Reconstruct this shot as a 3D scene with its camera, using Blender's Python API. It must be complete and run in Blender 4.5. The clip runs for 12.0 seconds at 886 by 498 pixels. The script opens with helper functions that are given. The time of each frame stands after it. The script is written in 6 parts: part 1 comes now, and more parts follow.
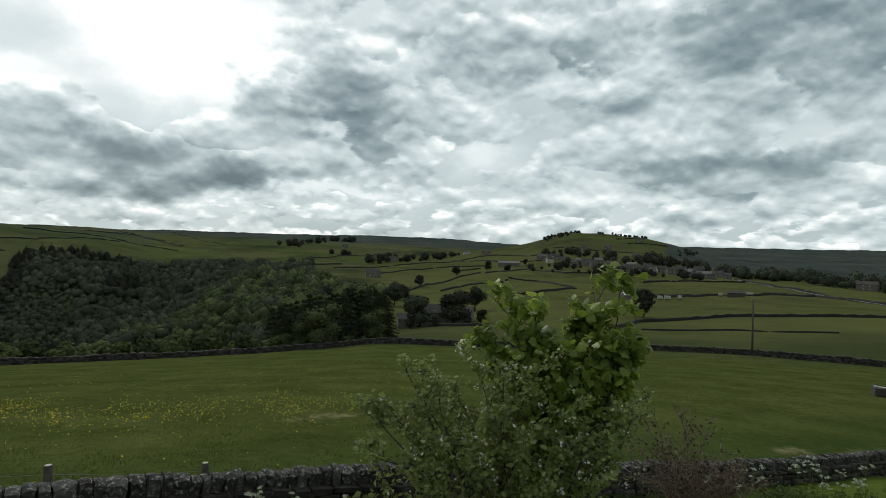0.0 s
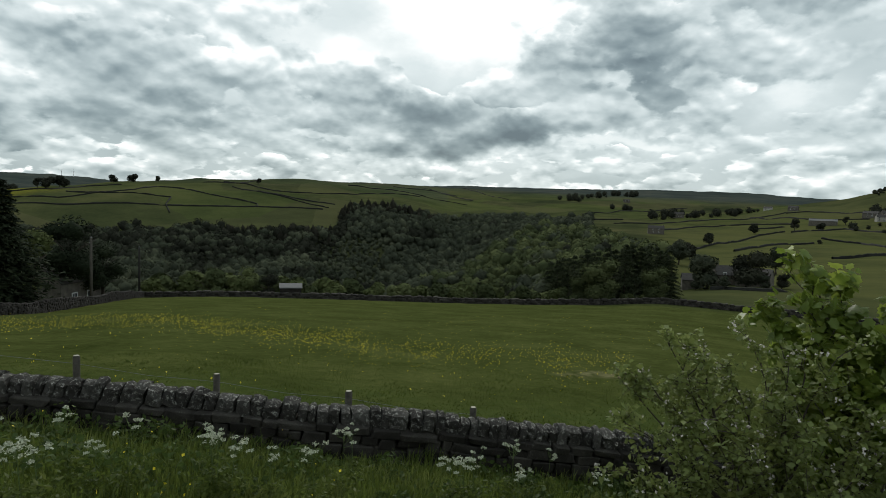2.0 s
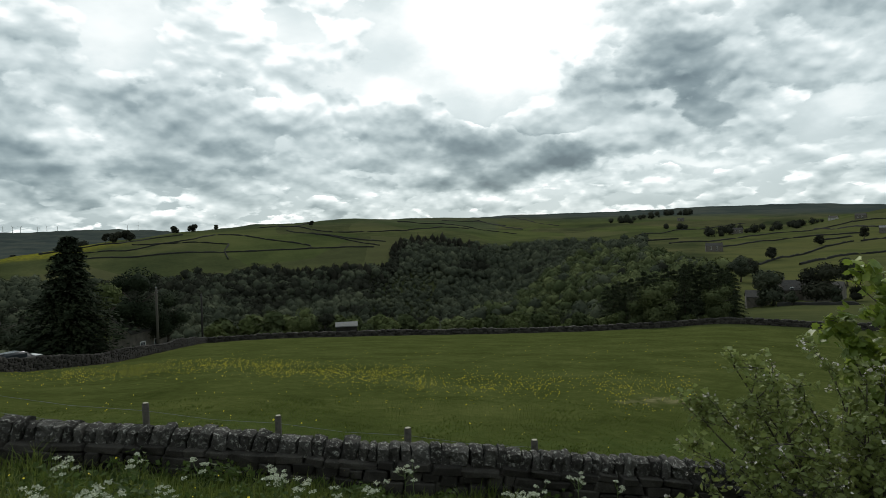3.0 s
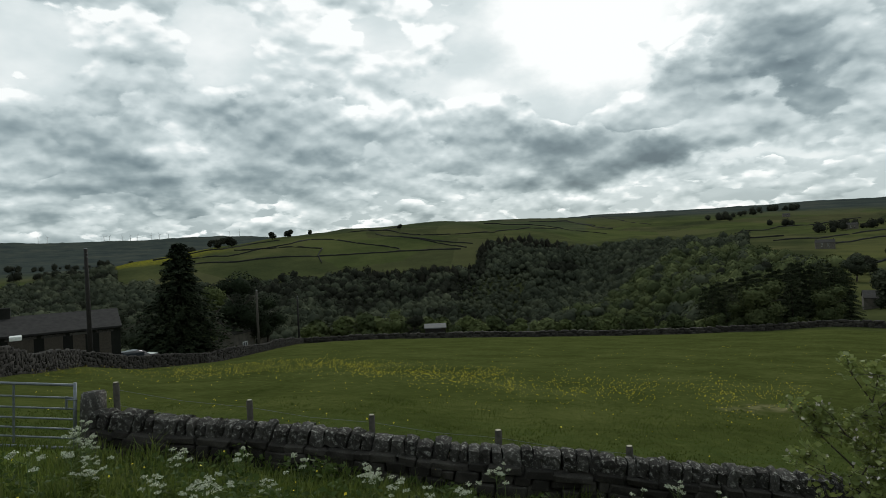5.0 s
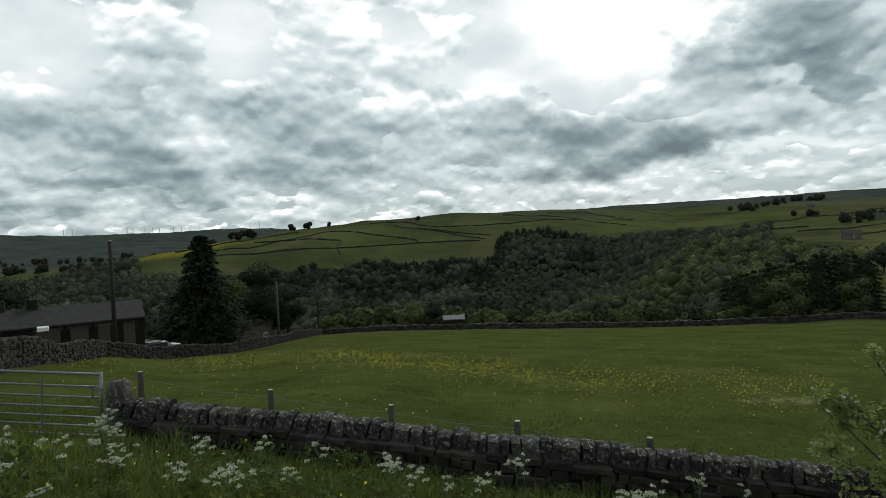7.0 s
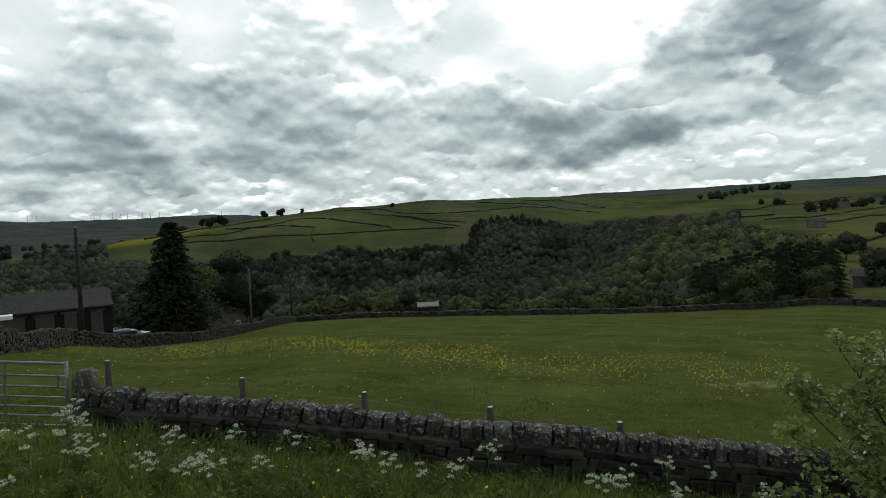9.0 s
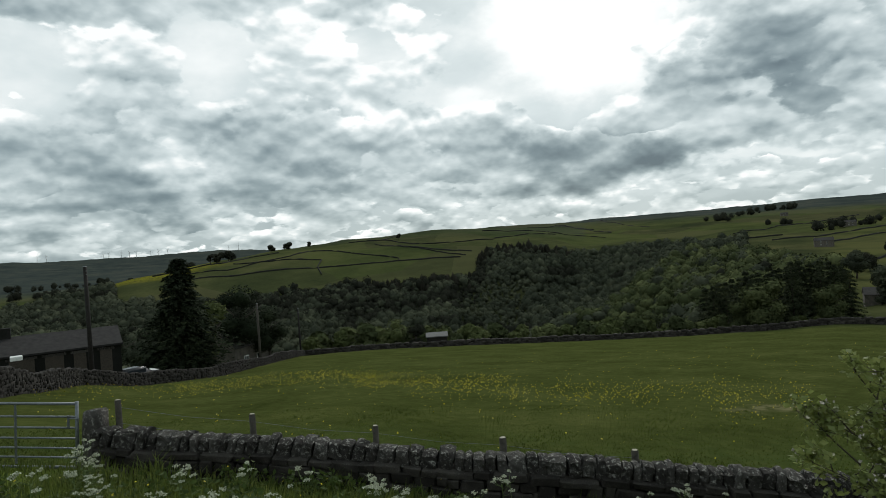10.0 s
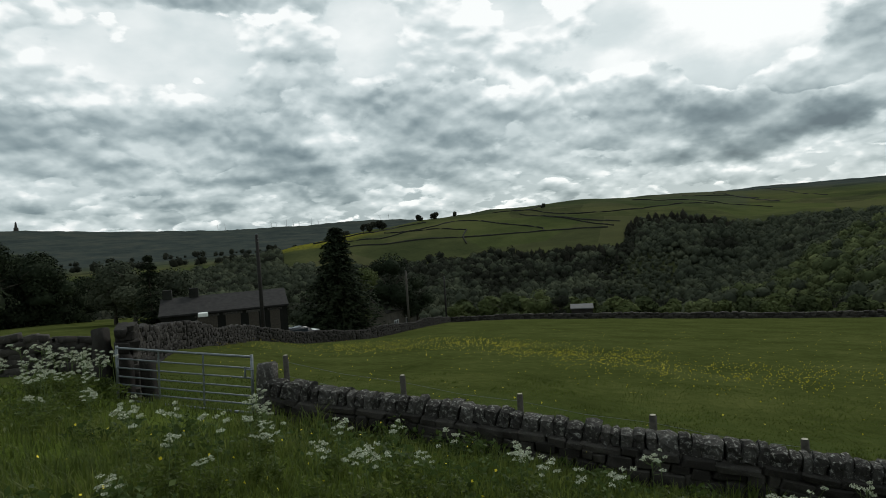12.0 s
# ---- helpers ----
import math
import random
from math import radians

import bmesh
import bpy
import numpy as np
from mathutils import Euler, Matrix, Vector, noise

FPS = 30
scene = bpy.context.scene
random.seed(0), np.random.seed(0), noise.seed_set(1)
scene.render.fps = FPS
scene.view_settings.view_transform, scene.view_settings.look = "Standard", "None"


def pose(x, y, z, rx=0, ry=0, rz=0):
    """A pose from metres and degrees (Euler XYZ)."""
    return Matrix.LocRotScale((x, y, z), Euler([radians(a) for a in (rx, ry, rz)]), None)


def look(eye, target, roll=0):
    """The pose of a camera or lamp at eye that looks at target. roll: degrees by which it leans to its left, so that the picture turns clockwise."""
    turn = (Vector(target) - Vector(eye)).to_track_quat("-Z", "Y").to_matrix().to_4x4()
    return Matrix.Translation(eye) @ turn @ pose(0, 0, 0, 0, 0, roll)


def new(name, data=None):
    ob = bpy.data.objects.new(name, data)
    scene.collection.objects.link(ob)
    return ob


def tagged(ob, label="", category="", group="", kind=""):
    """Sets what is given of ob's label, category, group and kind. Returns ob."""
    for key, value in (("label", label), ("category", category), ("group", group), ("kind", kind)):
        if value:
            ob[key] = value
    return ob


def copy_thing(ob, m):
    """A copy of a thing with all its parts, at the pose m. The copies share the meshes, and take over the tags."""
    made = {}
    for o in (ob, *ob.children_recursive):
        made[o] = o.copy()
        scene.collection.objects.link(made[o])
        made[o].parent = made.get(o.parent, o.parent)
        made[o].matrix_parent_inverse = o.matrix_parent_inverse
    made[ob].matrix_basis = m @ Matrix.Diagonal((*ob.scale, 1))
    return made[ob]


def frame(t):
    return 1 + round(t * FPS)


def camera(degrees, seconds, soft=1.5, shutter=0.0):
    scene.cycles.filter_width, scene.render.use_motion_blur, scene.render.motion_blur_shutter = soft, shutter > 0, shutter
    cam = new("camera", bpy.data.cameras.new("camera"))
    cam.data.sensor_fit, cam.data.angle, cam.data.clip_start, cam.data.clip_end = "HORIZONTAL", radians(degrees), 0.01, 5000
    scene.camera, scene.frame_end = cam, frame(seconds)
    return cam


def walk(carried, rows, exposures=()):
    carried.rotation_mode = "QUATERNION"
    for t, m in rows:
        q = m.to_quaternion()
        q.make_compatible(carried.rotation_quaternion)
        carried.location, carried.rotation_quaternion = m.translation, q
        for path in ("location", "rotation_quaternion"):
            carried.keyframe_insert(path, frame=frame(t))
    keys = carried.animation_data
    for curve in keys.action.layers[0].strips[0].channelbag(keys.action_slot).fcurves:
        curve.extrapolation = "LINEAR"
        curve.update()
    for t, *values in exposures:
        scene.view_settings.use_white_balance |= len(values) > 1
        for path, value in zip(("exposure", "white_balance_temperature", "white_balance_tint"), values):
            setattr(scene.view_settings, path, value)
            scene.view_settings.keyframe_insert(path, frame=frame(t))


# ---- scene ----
cam = camera(71.17, 12.0, soft=0.7)
PATH = [
    (0, pose(-0.205, -0.210, -0.098, 90.90, -1.61, -0.03)),
    (0.5, pose(-0.189, -0.195, -0.063, 88.04, -1.67, 6.64)),
    (1, pose(-0.186, -0.166, -0.054, 87.42, -1.25, 11.02)),
    (1.5, pose(-0.077, -0.070, -0.016, 87.37, -1.86, 21.68)),
    (2, pose(-0.011, 0.019, -0.010, 85.91, -2.04, 25.45)),
    (2.5, pose(0.012, 0.022, -0.010, 87.02, -0.79, 26.53)),
    (3, pose(0.021, 0.011, 0.002, 88.84, 1.53, 30.02)),
    (5, pose(0.015, -0.009, 0.009, 89.28, 2.47, 38.04)),
    (5.5, pose(0.014, -0.026, 0.006, 88.26, 2.36, 39.30)),
    (6, pose(0.001, -0.005, 0.008, 88.87, 2.19, 39.82)),
    (6.5, pose(0.005, -0.008, 0.002, 88.84, 2.45, 39.82)),
    (8.5, pose(0.004, -0.001, -0.005, 87.27, 2.48, 38.89)),
    (9, pose(0.001, 0.018, -0.006, 87.30, 2.45, 37.37)),
    (9.5, pose(0.004, 0.011, 0.002, 88.83, 2.98, 36.36)),
    (10, pose(0.015, -0.006, 0.008, 90.04, 4.01, 37.97)),
    (10.5, pose(-0.000, -0.001, 0.018, 90.80, 4.27, 39.65)),
    (11, pose(-0.009, 0.002, 0.004, 90.24, 4.61, 42.81)),
    (11.5, pose(-0.011, 0.021, -0.013, 88.74, 3.38, 45.35)),
    (12, pose(-0.038, 0.010, -0.003, 88.17, 3.81, 51.28)),
]
walk(cam, PATH, exposures=[(0.0, 0.08), (0.5, -0.02), (1.0, 0.0), (2.0, 0.14), (3.0, 0.17), (5.0, 0.02), (8.5, 0.12), (10.0, 0.06), (11.0, -0.08), (12.0, 0.0)])

# ---- world and light: broken overcast, the sun behind cloud ahead ----
SUN_AZ, SUN_EL = 24.0, 38.0


def nd(nt, kind, **inputs):
    n = nt.nodes.new(kind)
    for k, v in inputs.items():
        key = k.replace("_", " ")
        if key in n.inputs:
            n.inputs[key].default_value = v
        else:
            setattr(n, k, v)
    return n


def maths(nt, op, a, b=None, clamp=False):
    n = nt.nodes.new("ShaderNodeMath")
    n.operation, n.use_clamp = op, clamp
    for i, v in enumerate((a, b)):
        if v is None:
            continue
        if isinstance(v, (int, float)):
            n.inputs[i].default_value = v
        else:
            nt.links.new(v, n.inputs[i])
    return n.outputs[0]


def vmath(nt, op, a, b=None):
    n = nt.nodes.new("ShaderNodeVectorMath")
    n.operation = op
    for i, v in enumerate((a, b)):
        if v is None:
            continue
        if isinstance(v, (tuple, list)):
            n.inputs[i].default_value = v
        else:
            nt.links.new(v, n.inputs[i])
    return n.outputs["Value"] if op in ("DOT_PRODUCT", "LENGTH") else n.outputs[0]


def ramp(nt, fac, stops):
    n = nt.nodes.new("ShaderNodeValToRGB")
    el = n.color_ramp.elements
    while len(el) < len(stops):
        el.new(0.5)
    for e, (p, c) in zip(el, stops):
        e.position = p
        e.color = (*c, 1) if isinstance(c, (tuple, list)) else (c, c, c, 1)
    nt.links.new(fac, n.inputs[0])
    return n.outputs[0]


def mix(nt, fac, a, b, blend="MIX"):
    n = nt.nodes.new("ShaderNodeMix")
    n.data_type, n.blend_type = "RGBA", blend
    for i, v in ((0, fac), (6, a), (7, b)):
        if isinstance(v, (int, float)):
            n.inputs[i].default_value = v
        elif isinstance(v, (tuple, list)):
            n.inputs[i].default_value = (*v, 1)
        else:
            nt.links.new(v, n.inputs[i])
    return n.outputs[2]


def fbm(nt, vec, scale, detail=6.0, rough=0.55, distort=0.0):
    n = nd(nt, "ShaderNodeTexNoise", Scale=scale, Detail=detail, Roughness=rough, Distortion=distort)
    if vec is not None:
        nt.links.new(vec, n.inputs["Vector"])
    return n.outputs["Fac"]


def fbm_colour(nt, vec, scale):
    n = nd(nt, "ShaderNodeTexNoise", Scale=scale, Detail=3.0)
    nt.links.new(vec, n.inputs["Vector"])
    return n.outputs["Color"]


# bright breaks and grey masses of the cloud deck: bearing, height, half-width, half-height (degrees), strength
BREAKS = [(80, 16, 11, 4.5, 0.4), (52, 17, 8, 4, 0.35), (22.2, 17.5, 8.7, 5.3, 0.8), (26.6, 19.6, 6.3, 3.2, 0.5), (-3.2, 9.1, 2.7, 1.3, 0.6), (9.7, 5.5, 3.9, 0.6, 0.45), (-20.5, 16.3, 2.6, 2.1, 0.2), (27.6, 15.7, 12.6, 3.2, 0.5),
          (42.8, 18.9, 10.5, 2.6, 0.35), (10.2, 5.5, 4.7, 0.7, 0.5), (72.4, 6.9, 4.7, 0.8, 0.4), (60.7, 8.2, 2.4, 2.1, 0.35), (45.7, 13.3, 2.1, 2.1, 0.3), (64.4, 16.8, 11.6, 2.1, 0.12),
          (34.3, 12.9, 3.2, 1.3, 0.3), (68.3, 13.7, 3.7, 1.6, 0.2), (31, 5.2, 1.3, 1.3, 0.25), (20.7, 3.1, 11.6, 0.6, 0.3), (84, 11.8, 4.7, 0.7, 0.35), (75, 8, 4.2, 0.9, 0.35),
          (83, 4.7, 6.8, 0.7, 0.3)]
EAST_CLOUDS = [(18.3, 6.5, 3.7, 1.7, -0.45), (9.3, 12, 8.9, 4.5, -0.42), (10.5, 14.3, 5, 3.9, -0.42), (17.6, 6.3, 4.2, 1.3, -0.42), (-3.5, 19.4, 5.8, 2.5, -0.45), (-10.7, 17.2, 3.7, 1.6, -0.32),
               (-28.2, 18.8, 10, 2.4, -0.42), (-29.1, 14.4, 10, 2.2, -0.38), (-10.9, 11.6, 6.8, 2.6, -0.25), (-24.7, 7, 8.4, 1.6, -0.48), (-30, 8.4, 3.9, 1.4, -0.45), (4.7, 11.4, 4.2, 1.4, -0.32),
               (1.4, 6.4, 7.4, 1.1, -0.14), (18.2, 6.7, 3.2, 1.8, -0.3)]
MIDDLE_CLOUDS = [(55.8, 10.2, 5.5, 3.3, -0.48), (26.4, 5.9, 6.3, 1.9, -0.48), (48.6, 5.7, 5, 1.5, -0.38), (41.9, 6.5, 3.2, 1.4, -0.3), (33.6, 16.4, 3.9, 2.1, -0.3), (37.2, 5, 3.2, 1.2, -0.3),
                 (30.2, 13.6, 2.6, 1.3, -0.18), (25.9, 8.4, 3.7, 1.3, -0.3), (27.1, 8.1, 6.1, 1.4, -0.42), (27, 5, 6.1, 1.1, -0.5), (33.6, 15.9, 5.3, 2.9, -0.28), (55, 6, 5, 1.2, -0.25)]
WEST_CLOUDS = [(68.9, 9.2, 7.9, 2.4, -0.55), (67.5, 6, 7.4, 1.3, -0.42), (73.3, 3.2, 4.2, 0.8, -0.4), (82.9, 8.8, 5.8, 1.7, -0.45), (84.6, 3, 7.4, 0.5, -0.25),
               (-30, 17, 12, 5, -0.35), (85.1, 10.5, 3.2, 1.6, -0.35), (76, 5, 8, 1.8, -0.3), (65, 4, 6, 1.3, -0.3), (84, 6.5, 6, 1.6, -0.3)]


def build_world():
    world = bpy.data.worlds.new("overcast_sky")
    scene.world = world
    world.use_nodes = True
    nt = world.node_tree
    nt.nodes.clear()
    tc = nt.nodes.new("ShaderNodeTexCoord")
    d = vmath(nt, "NORMALIZE", tc.outputs["Generated"])
    sep = nt.nodes.new("ShaderNodeSeparateXYZ")
    nt.links.new(d, sep.inputs[0])
    up = maths(nt, "MAXIMUM", sep.outputs["Z"], 0.0)
    near = ramp(nt, up, [(0.05, 1.0), (0.17, 0.0)])          # how close to the horizon
    # scalloped, billowing edges
    puff = nd(nt, "ShaderNodeTexVoronoi", feature="F1", normalize=True, Scale=14.0, Detail=3.0, Roughness=0.55, Lacunarity=2.2)
    nt.links.new(vmath(nt, "MULTIPLY", d, (1.0, 1.0, 1.4)), puff.inputs["Vector"])
    billow = maths(nt, "SUBTRACT", puff.outputs["Distance"], 0.4)

    def cells(rise_by):
        n = nd(nt, "ShaderNodeTexVoronoi", feature="SMOOTH_F1", normalize=True, Scale=10.0, Detail=2.5, Roughness=0.5, Lacunarity=2.3, Smoothness=0.35)
        bent = vmath(nt, "MULTIPLY", fbm_colour(nt, d, 6.0), (0.06, 0.06, 0.06))
        nt.links.new(vmath(nt, "ADD", vmath(nt, "ADD", vmath(nt, "MULTIPLY", d, (1.0, 1.0, 1.7)), bent), (0.0, 0.0, rise_by)), n.inputs["Vector"])
        return n.outputs["Distance"]
    rounded = maths(nt, "SUBTRACT", cells(0.02), cells(0.0))  # each heap is lighter towards its top

    def noise_at(scale, squash, rise_by, detail):
        v = vmath(nt, "ADD", vmath(nt, "MULTIPLY", d, (1.0, 1.0, squash)), (0.0, 0.0, rise_by * squash))
        n = nd(nt, "ShaderNodeTexNoise", Scale=scale, Detail=detail, Roughness=0.5, Distortion=0.0)
        nt.links.new(v, n.inputs["Vector"])
        return n.outputs["Fac"]

    def layer(rise_by, detail):
        """Large heaps above, smaller and flatter ones towards the horizon."""
        a, b = noise_at(5.5, 1.8, rise_by, detail), noise_at(13.0, 2.6, rise_by * 0.45, detail)
        return maths(nt, "ADD", maths(nt, "MULTIPLY", a, maths(nt, "SUBTRACT", 1.0, near)), maths(nt, "MULTIPLY", b, near))
    heap, low, above = layer(0.0, 8.0), layer(0.0, 3.0), layer(0.022, 3.0)
    high = noise_at(4.0, 2.0, 3.0, 5.0)
    # bearing and height in degrees, ragged by the billows
    az = maths(nt, "MULTIPLY", maths(nt, "ARCTAN2", maths(nt, "MULTIPLY", sep.outputs["X"], -1.0), sep.outputs["Y"]), 57.2958)
    el = maths(nt, "MULTIPLY", maths(nt, "ARCSINE", sep.outputs["Z"]), 57.2958)
    rag = nd(nt, "ShaderNodeTexNoise", Scale=9.0, Detail=5.0, Roughness=0.55)
    nt.links.new(vmath(nt, "MULTIPLY", d, (1.0, 1.0, 1.8)), rag.inputs["Vector"])
    off = vmath(nt, "MULTIPLY", vmath(nt, "SUBTRACT", rag.outputs["Color"], (0.5, 0.5, 0.5)), (9.0, 4.0, 0.0))
    lift = nt.nodes.new("ShaderNodeCombineXYZ")
    nt.links.new(maths(nt, "MULTIPLY", billow, 2.0), lift.inputs[0])
    nt.links.new(maths(nt, "MULTIPLY", billow, 3.0), lift.inputs[1])
    ae = nt.nodes.new("ShaderNodeCombineXYZ")
    nt.links.new(az, ae.inputs[0]), nt.links.new(el, ae.inputs[1])
    q = vmath(nt, "ADD", vmath(nt, "ADD", ae.outputs[0], off), lift.outputs[0])
    total = None
    for a, e, w, h, s in BREAKS + EAST_CLOUDS + MIDDLE_CLOUDS + WEST_CLOUDS:
        g = vmath(nt, "MULTIPLY", vmath(nt, "SUBTRACT", q, (a, e, 0)), (1 / w, 1 / h, 0))
        g = maths(nt, "DIVIDE", s, maths(nt, "ADD", maths(nt, "POWER", vmath(nt, "DOT_PRODUCT", g, g), 2.6), 1.0))
        total = g if total is None else maths(nt, "ADD", total, g)
    # density of the heaps, their lit heads and flat grey bases
    dens = maths(nt, "SUBTRACT", heap, maths(nt, "MULTIPLY", total, 0.17))
    dens = maths(nt, "ADD", dens, maths(nt, "MULTIPLY", billow, -0.10))
    cover = ramp(nt, dens, [(0.44, 0.0), (0.48, 1.0)])
    head = maths(nt, "MULTIPLY", maths(nt, "SUBTRACT", low, above), 1.45)
    body = maths(nt, "ADD", maths(nt, "MULTIPLY", maths(nt, "SUBTRACT", 0.5, dens), 0.95), maths(nt, "ADD", head, 0.755))
    body = maths(nt, "ADD", body, maths(nt, "MULTIPLY", total, 0.30))
    body = maths(nt, "ADD", body, maths(nt, "MULTIPLY", billow, -0.16))
    body = maths(nt, "ADD", body, maths(nt, "MULTIPLY", rounded, 1.5))
    gap = maths(nt, "ADD", maths(nt, "MULTIPLY", maths(nt, "SUBTRACT", high, 0.5), 0.6), 0.80)
    gap = maths(nt, "SUBTRACT", maths(nt, "ADD", gap, maths(nt, "MULTIPLY", total, 0.24)), maths(nt, "MULTIPLY", near, 0.18))
    k = maths(nt, "ADD", maths(nt, "MULTIPLY", gap, maths(nt, "SUBTRACT", 1.0, cover)), maths(nt, "MULTIPLY", body, cover))
    # a second, nearer deck drifting across the first
    dens2 = maths(nt, "SUBTRACT", maths(nt, "SUBTRACT", layer(4.0, 8.0), maths(nt, "MULTIPLY", total, 0.17)), maths(nt, "MULTIPLY", billow, 0.12))
    over = ramp(nt, dens2, [(0.525, 0.0), (0.555, 1.0)])
    body2 = maths(nt, "ADD", maths(nt, "MULTIPLY", maths(nt, "SUBTRACT", 0.55, dens2), 1.3), maths(nt, "MULTIPLY", rounded, 1.6))
    body2 = maths(nt, "ADD", body2, maths(nt, "MULTIPLY", maths(nt, "SUBTRACT", layer(4.0, 3.0), layer(4.022, 3.0)), 1.8))
    body2 = maths(nt, "ADD", maths(nt, "ADD", body2, maths(nt, "MULTIPLY", total, 0.30)), 0.76)
    k = maths(nt, "ADD", maths(nt, "MULTIPLY", k, maths(nt, "SUBTRACT", 1.0, over)), maths(nt, "MULTIPLY", body2, over))
    thick = ramp(nt, up, [(0.42, 0.0), (0.65, 0.16)])        # unseen sky overhead darkened to dim the light on the land
    k = maths(nt, "SUBTRACT", k, thick, True)
    c = ramp(nt, k, [(0.0, (0.110, 0.155, 0.178)), (0.24, (0.188, 0.250, 0.273)), (0.44, (0.285, 0.358, 0.378)), (0.64, (0.455, 0.538, 0.552)), (0.85, (0.67, 0.75, 0.758)), (1.0, (0.97, 1.0, 0.99))])
    sky = nd(nt, "ShaderNodeTexSky", sky_type="NISHITA", sun_disc=False, sun_elevation=radians(SUN_EL), sun_rotation=radians(-SUN_AZ))
    skyc = mix(nt, 1.0, sky.outputs[0], (0.1, 0.1, 0.1), "MULTIPLY")
    final = mix(nt, 0.96, skyc, c)
    bg = nd(nt, "ShaderNodeBackground", Strength=1.0)
    nt.links.new(final, bg.inputs[0])
    out = nt.nodes.new("ShaderNodeOutputWorld")
    nt.links.new(bg.outputs[0], out.inputs[0])
    world.cycles.sampling_method = "MANUAL"
    world.cycles.sample_map_resolution = 512


build_world()
sun = new("sun", bpy.data.lights.new("sun", "SUN"))
sun.data.energy, sun.data.angle, sun.data.color = 1.35, radians(14), (1.0, 0.97, 0.92)
sa, se = radians(SUN_AZ), radians(SUN_EL)
sun.matrix_world = look((0, 0, 0), (math.sin(sa) * math.cos(se), -math.cos(sa) * math.cos(se), -math.sin(se)))

# ---- lie of the land (metres; eye level is z = 0) ----
UX, UY = 0.838, 0.546          # the roadside wall's direction
WALL_N = 9.47                  # its distance from the viewpoint


def wall_uv(x, y):
    return x * UX + y * UY, -x * UY + y * UX


def wall_xy(u, n):
    return u * UX - n * UY, u * UY + n * UX


def wall_top(u):
    return float(np.interp(u, [-12, -6.7, -3, 0, 3, 4.4, 16, 18.2, 24.4, 34, 60], [-2.0, -2.45, -2.79, -3.14, -3.45, -3.62, -5.33, -5.6, -6.27, -7.3, -9.5]))


def verge_foot(u):
    """Ground along the foot of the wall and under the gate."""
    return float(np.interp(u, [-40, -12, -9.6, -7, -3, 0, 3, 10, 34, 60], [-1.0, -2.72, -2.92, -3.10, -3.50, -3.95, -4.30, -5.35, -8.2, -10.4]))


AZ = [100, 86, 78, 70, 64, 58, 52, 46, 38, 30, 24, 18, 12, 6, 0, -6, -12, -18, -26, -36, -50]
RISE = {
    110: [-5.0, -5.2, -5.6, -7.3, -8.6, -8.9, -8.6, -8.65, -8.9, -9.05, -9.05, -8.9, -8.6, -8.15, -8.2, -8.2, -8.2, -8.0, -7.8, -7.5, -7],
    200: [-5, -6, -7, -9.5, -11, -12, -13, -13.5, -13.5, -13.5, -13, -12, -9.5, -6.8, -5.8, -5.4, -5.2, -5.0, -4.5, -3.9, -3.5],
    320: [-5, -6, -6.5, -8, -9, -9.5, -10, -10.5, -10.5, -10, -8.2, -6, -4.6, -4.2, -4.0, -3.6, -3.3, -3.1, -2.9, -3.0, -3],
    480: [-4, -5, -5, -5.5, -6, -6, -6, -6.2, -6.2, -6.5, -6.5, -3.5, -2.6, -2.9, -2.8, -2.6, -2.3, -2.1, -2.0, -2.2, -2.2],
    700: [-3, -4, -4, -3.4, -3.2, -2.9, -2.7, -2.6, -2.4, -2.0, -3.0, -2.2, -1.6, -1.6, -1.5, -1.1, -0.9, -1.0, -1.2, -1.4, -1.5],
    950: [-2.5, -3, -3, -1.7, -0.6, 0.1, 0.5, 0.7, 0.5, 0.0, -0.8, -0.9, -0.6, -0.6, -0.5, 0.2, 1.0, 0.7, -0.8, -1.5, -1.5],
    1250: [-2, -2, -2, -2, -1.2, 0.3, 1.0, 1.5, 1.8, 1.2, 0.5, 0.2, 0.2, 0.1, 0.1, 1.2, 2.65, 2.3, 0.2, -0.8, -1],
    1800: [-1.5, -1.5, -1.5, -1.5, -1.2, -0.5, 0.2, 1, 1.6, 1.72, 1.5, 1.4, 1.3, 1.2, 1.1, 0.8, 0.8, 0.5, 0.6, 0.3, 0],
    2600: [-0.8, -0.8, -0.8, -0.8, -0.6, -0.3, 0, 0.6, 1.0, 1.4, 1.72, 1.74, 1.8, 1.9, 1.85, 1.5, 1.3, 1.2, 1.2, 0.9, 0.7],
    3600: [0.8, 0.9, 0.6, 0.4, 0.3, 0.2, 0.3, 0.4, 0.6, 0.8, 1.0, 1.2, 1.2, 1.3, 1.3, 1.3, 1.2, 1.3, 1.4, 1.3, 1.2],
    4700: [2.0, 2.05, 1.5, 1.16, 1.16, 1.3, 0.95, 0.9, 0.8, 0.8, 0.8, 0.8, 0.9, 1.0, 1.1, 1.4, 1.5, 1.6, 1.55, 1.5, 1.5],
}
RADII = sorted(RISE)


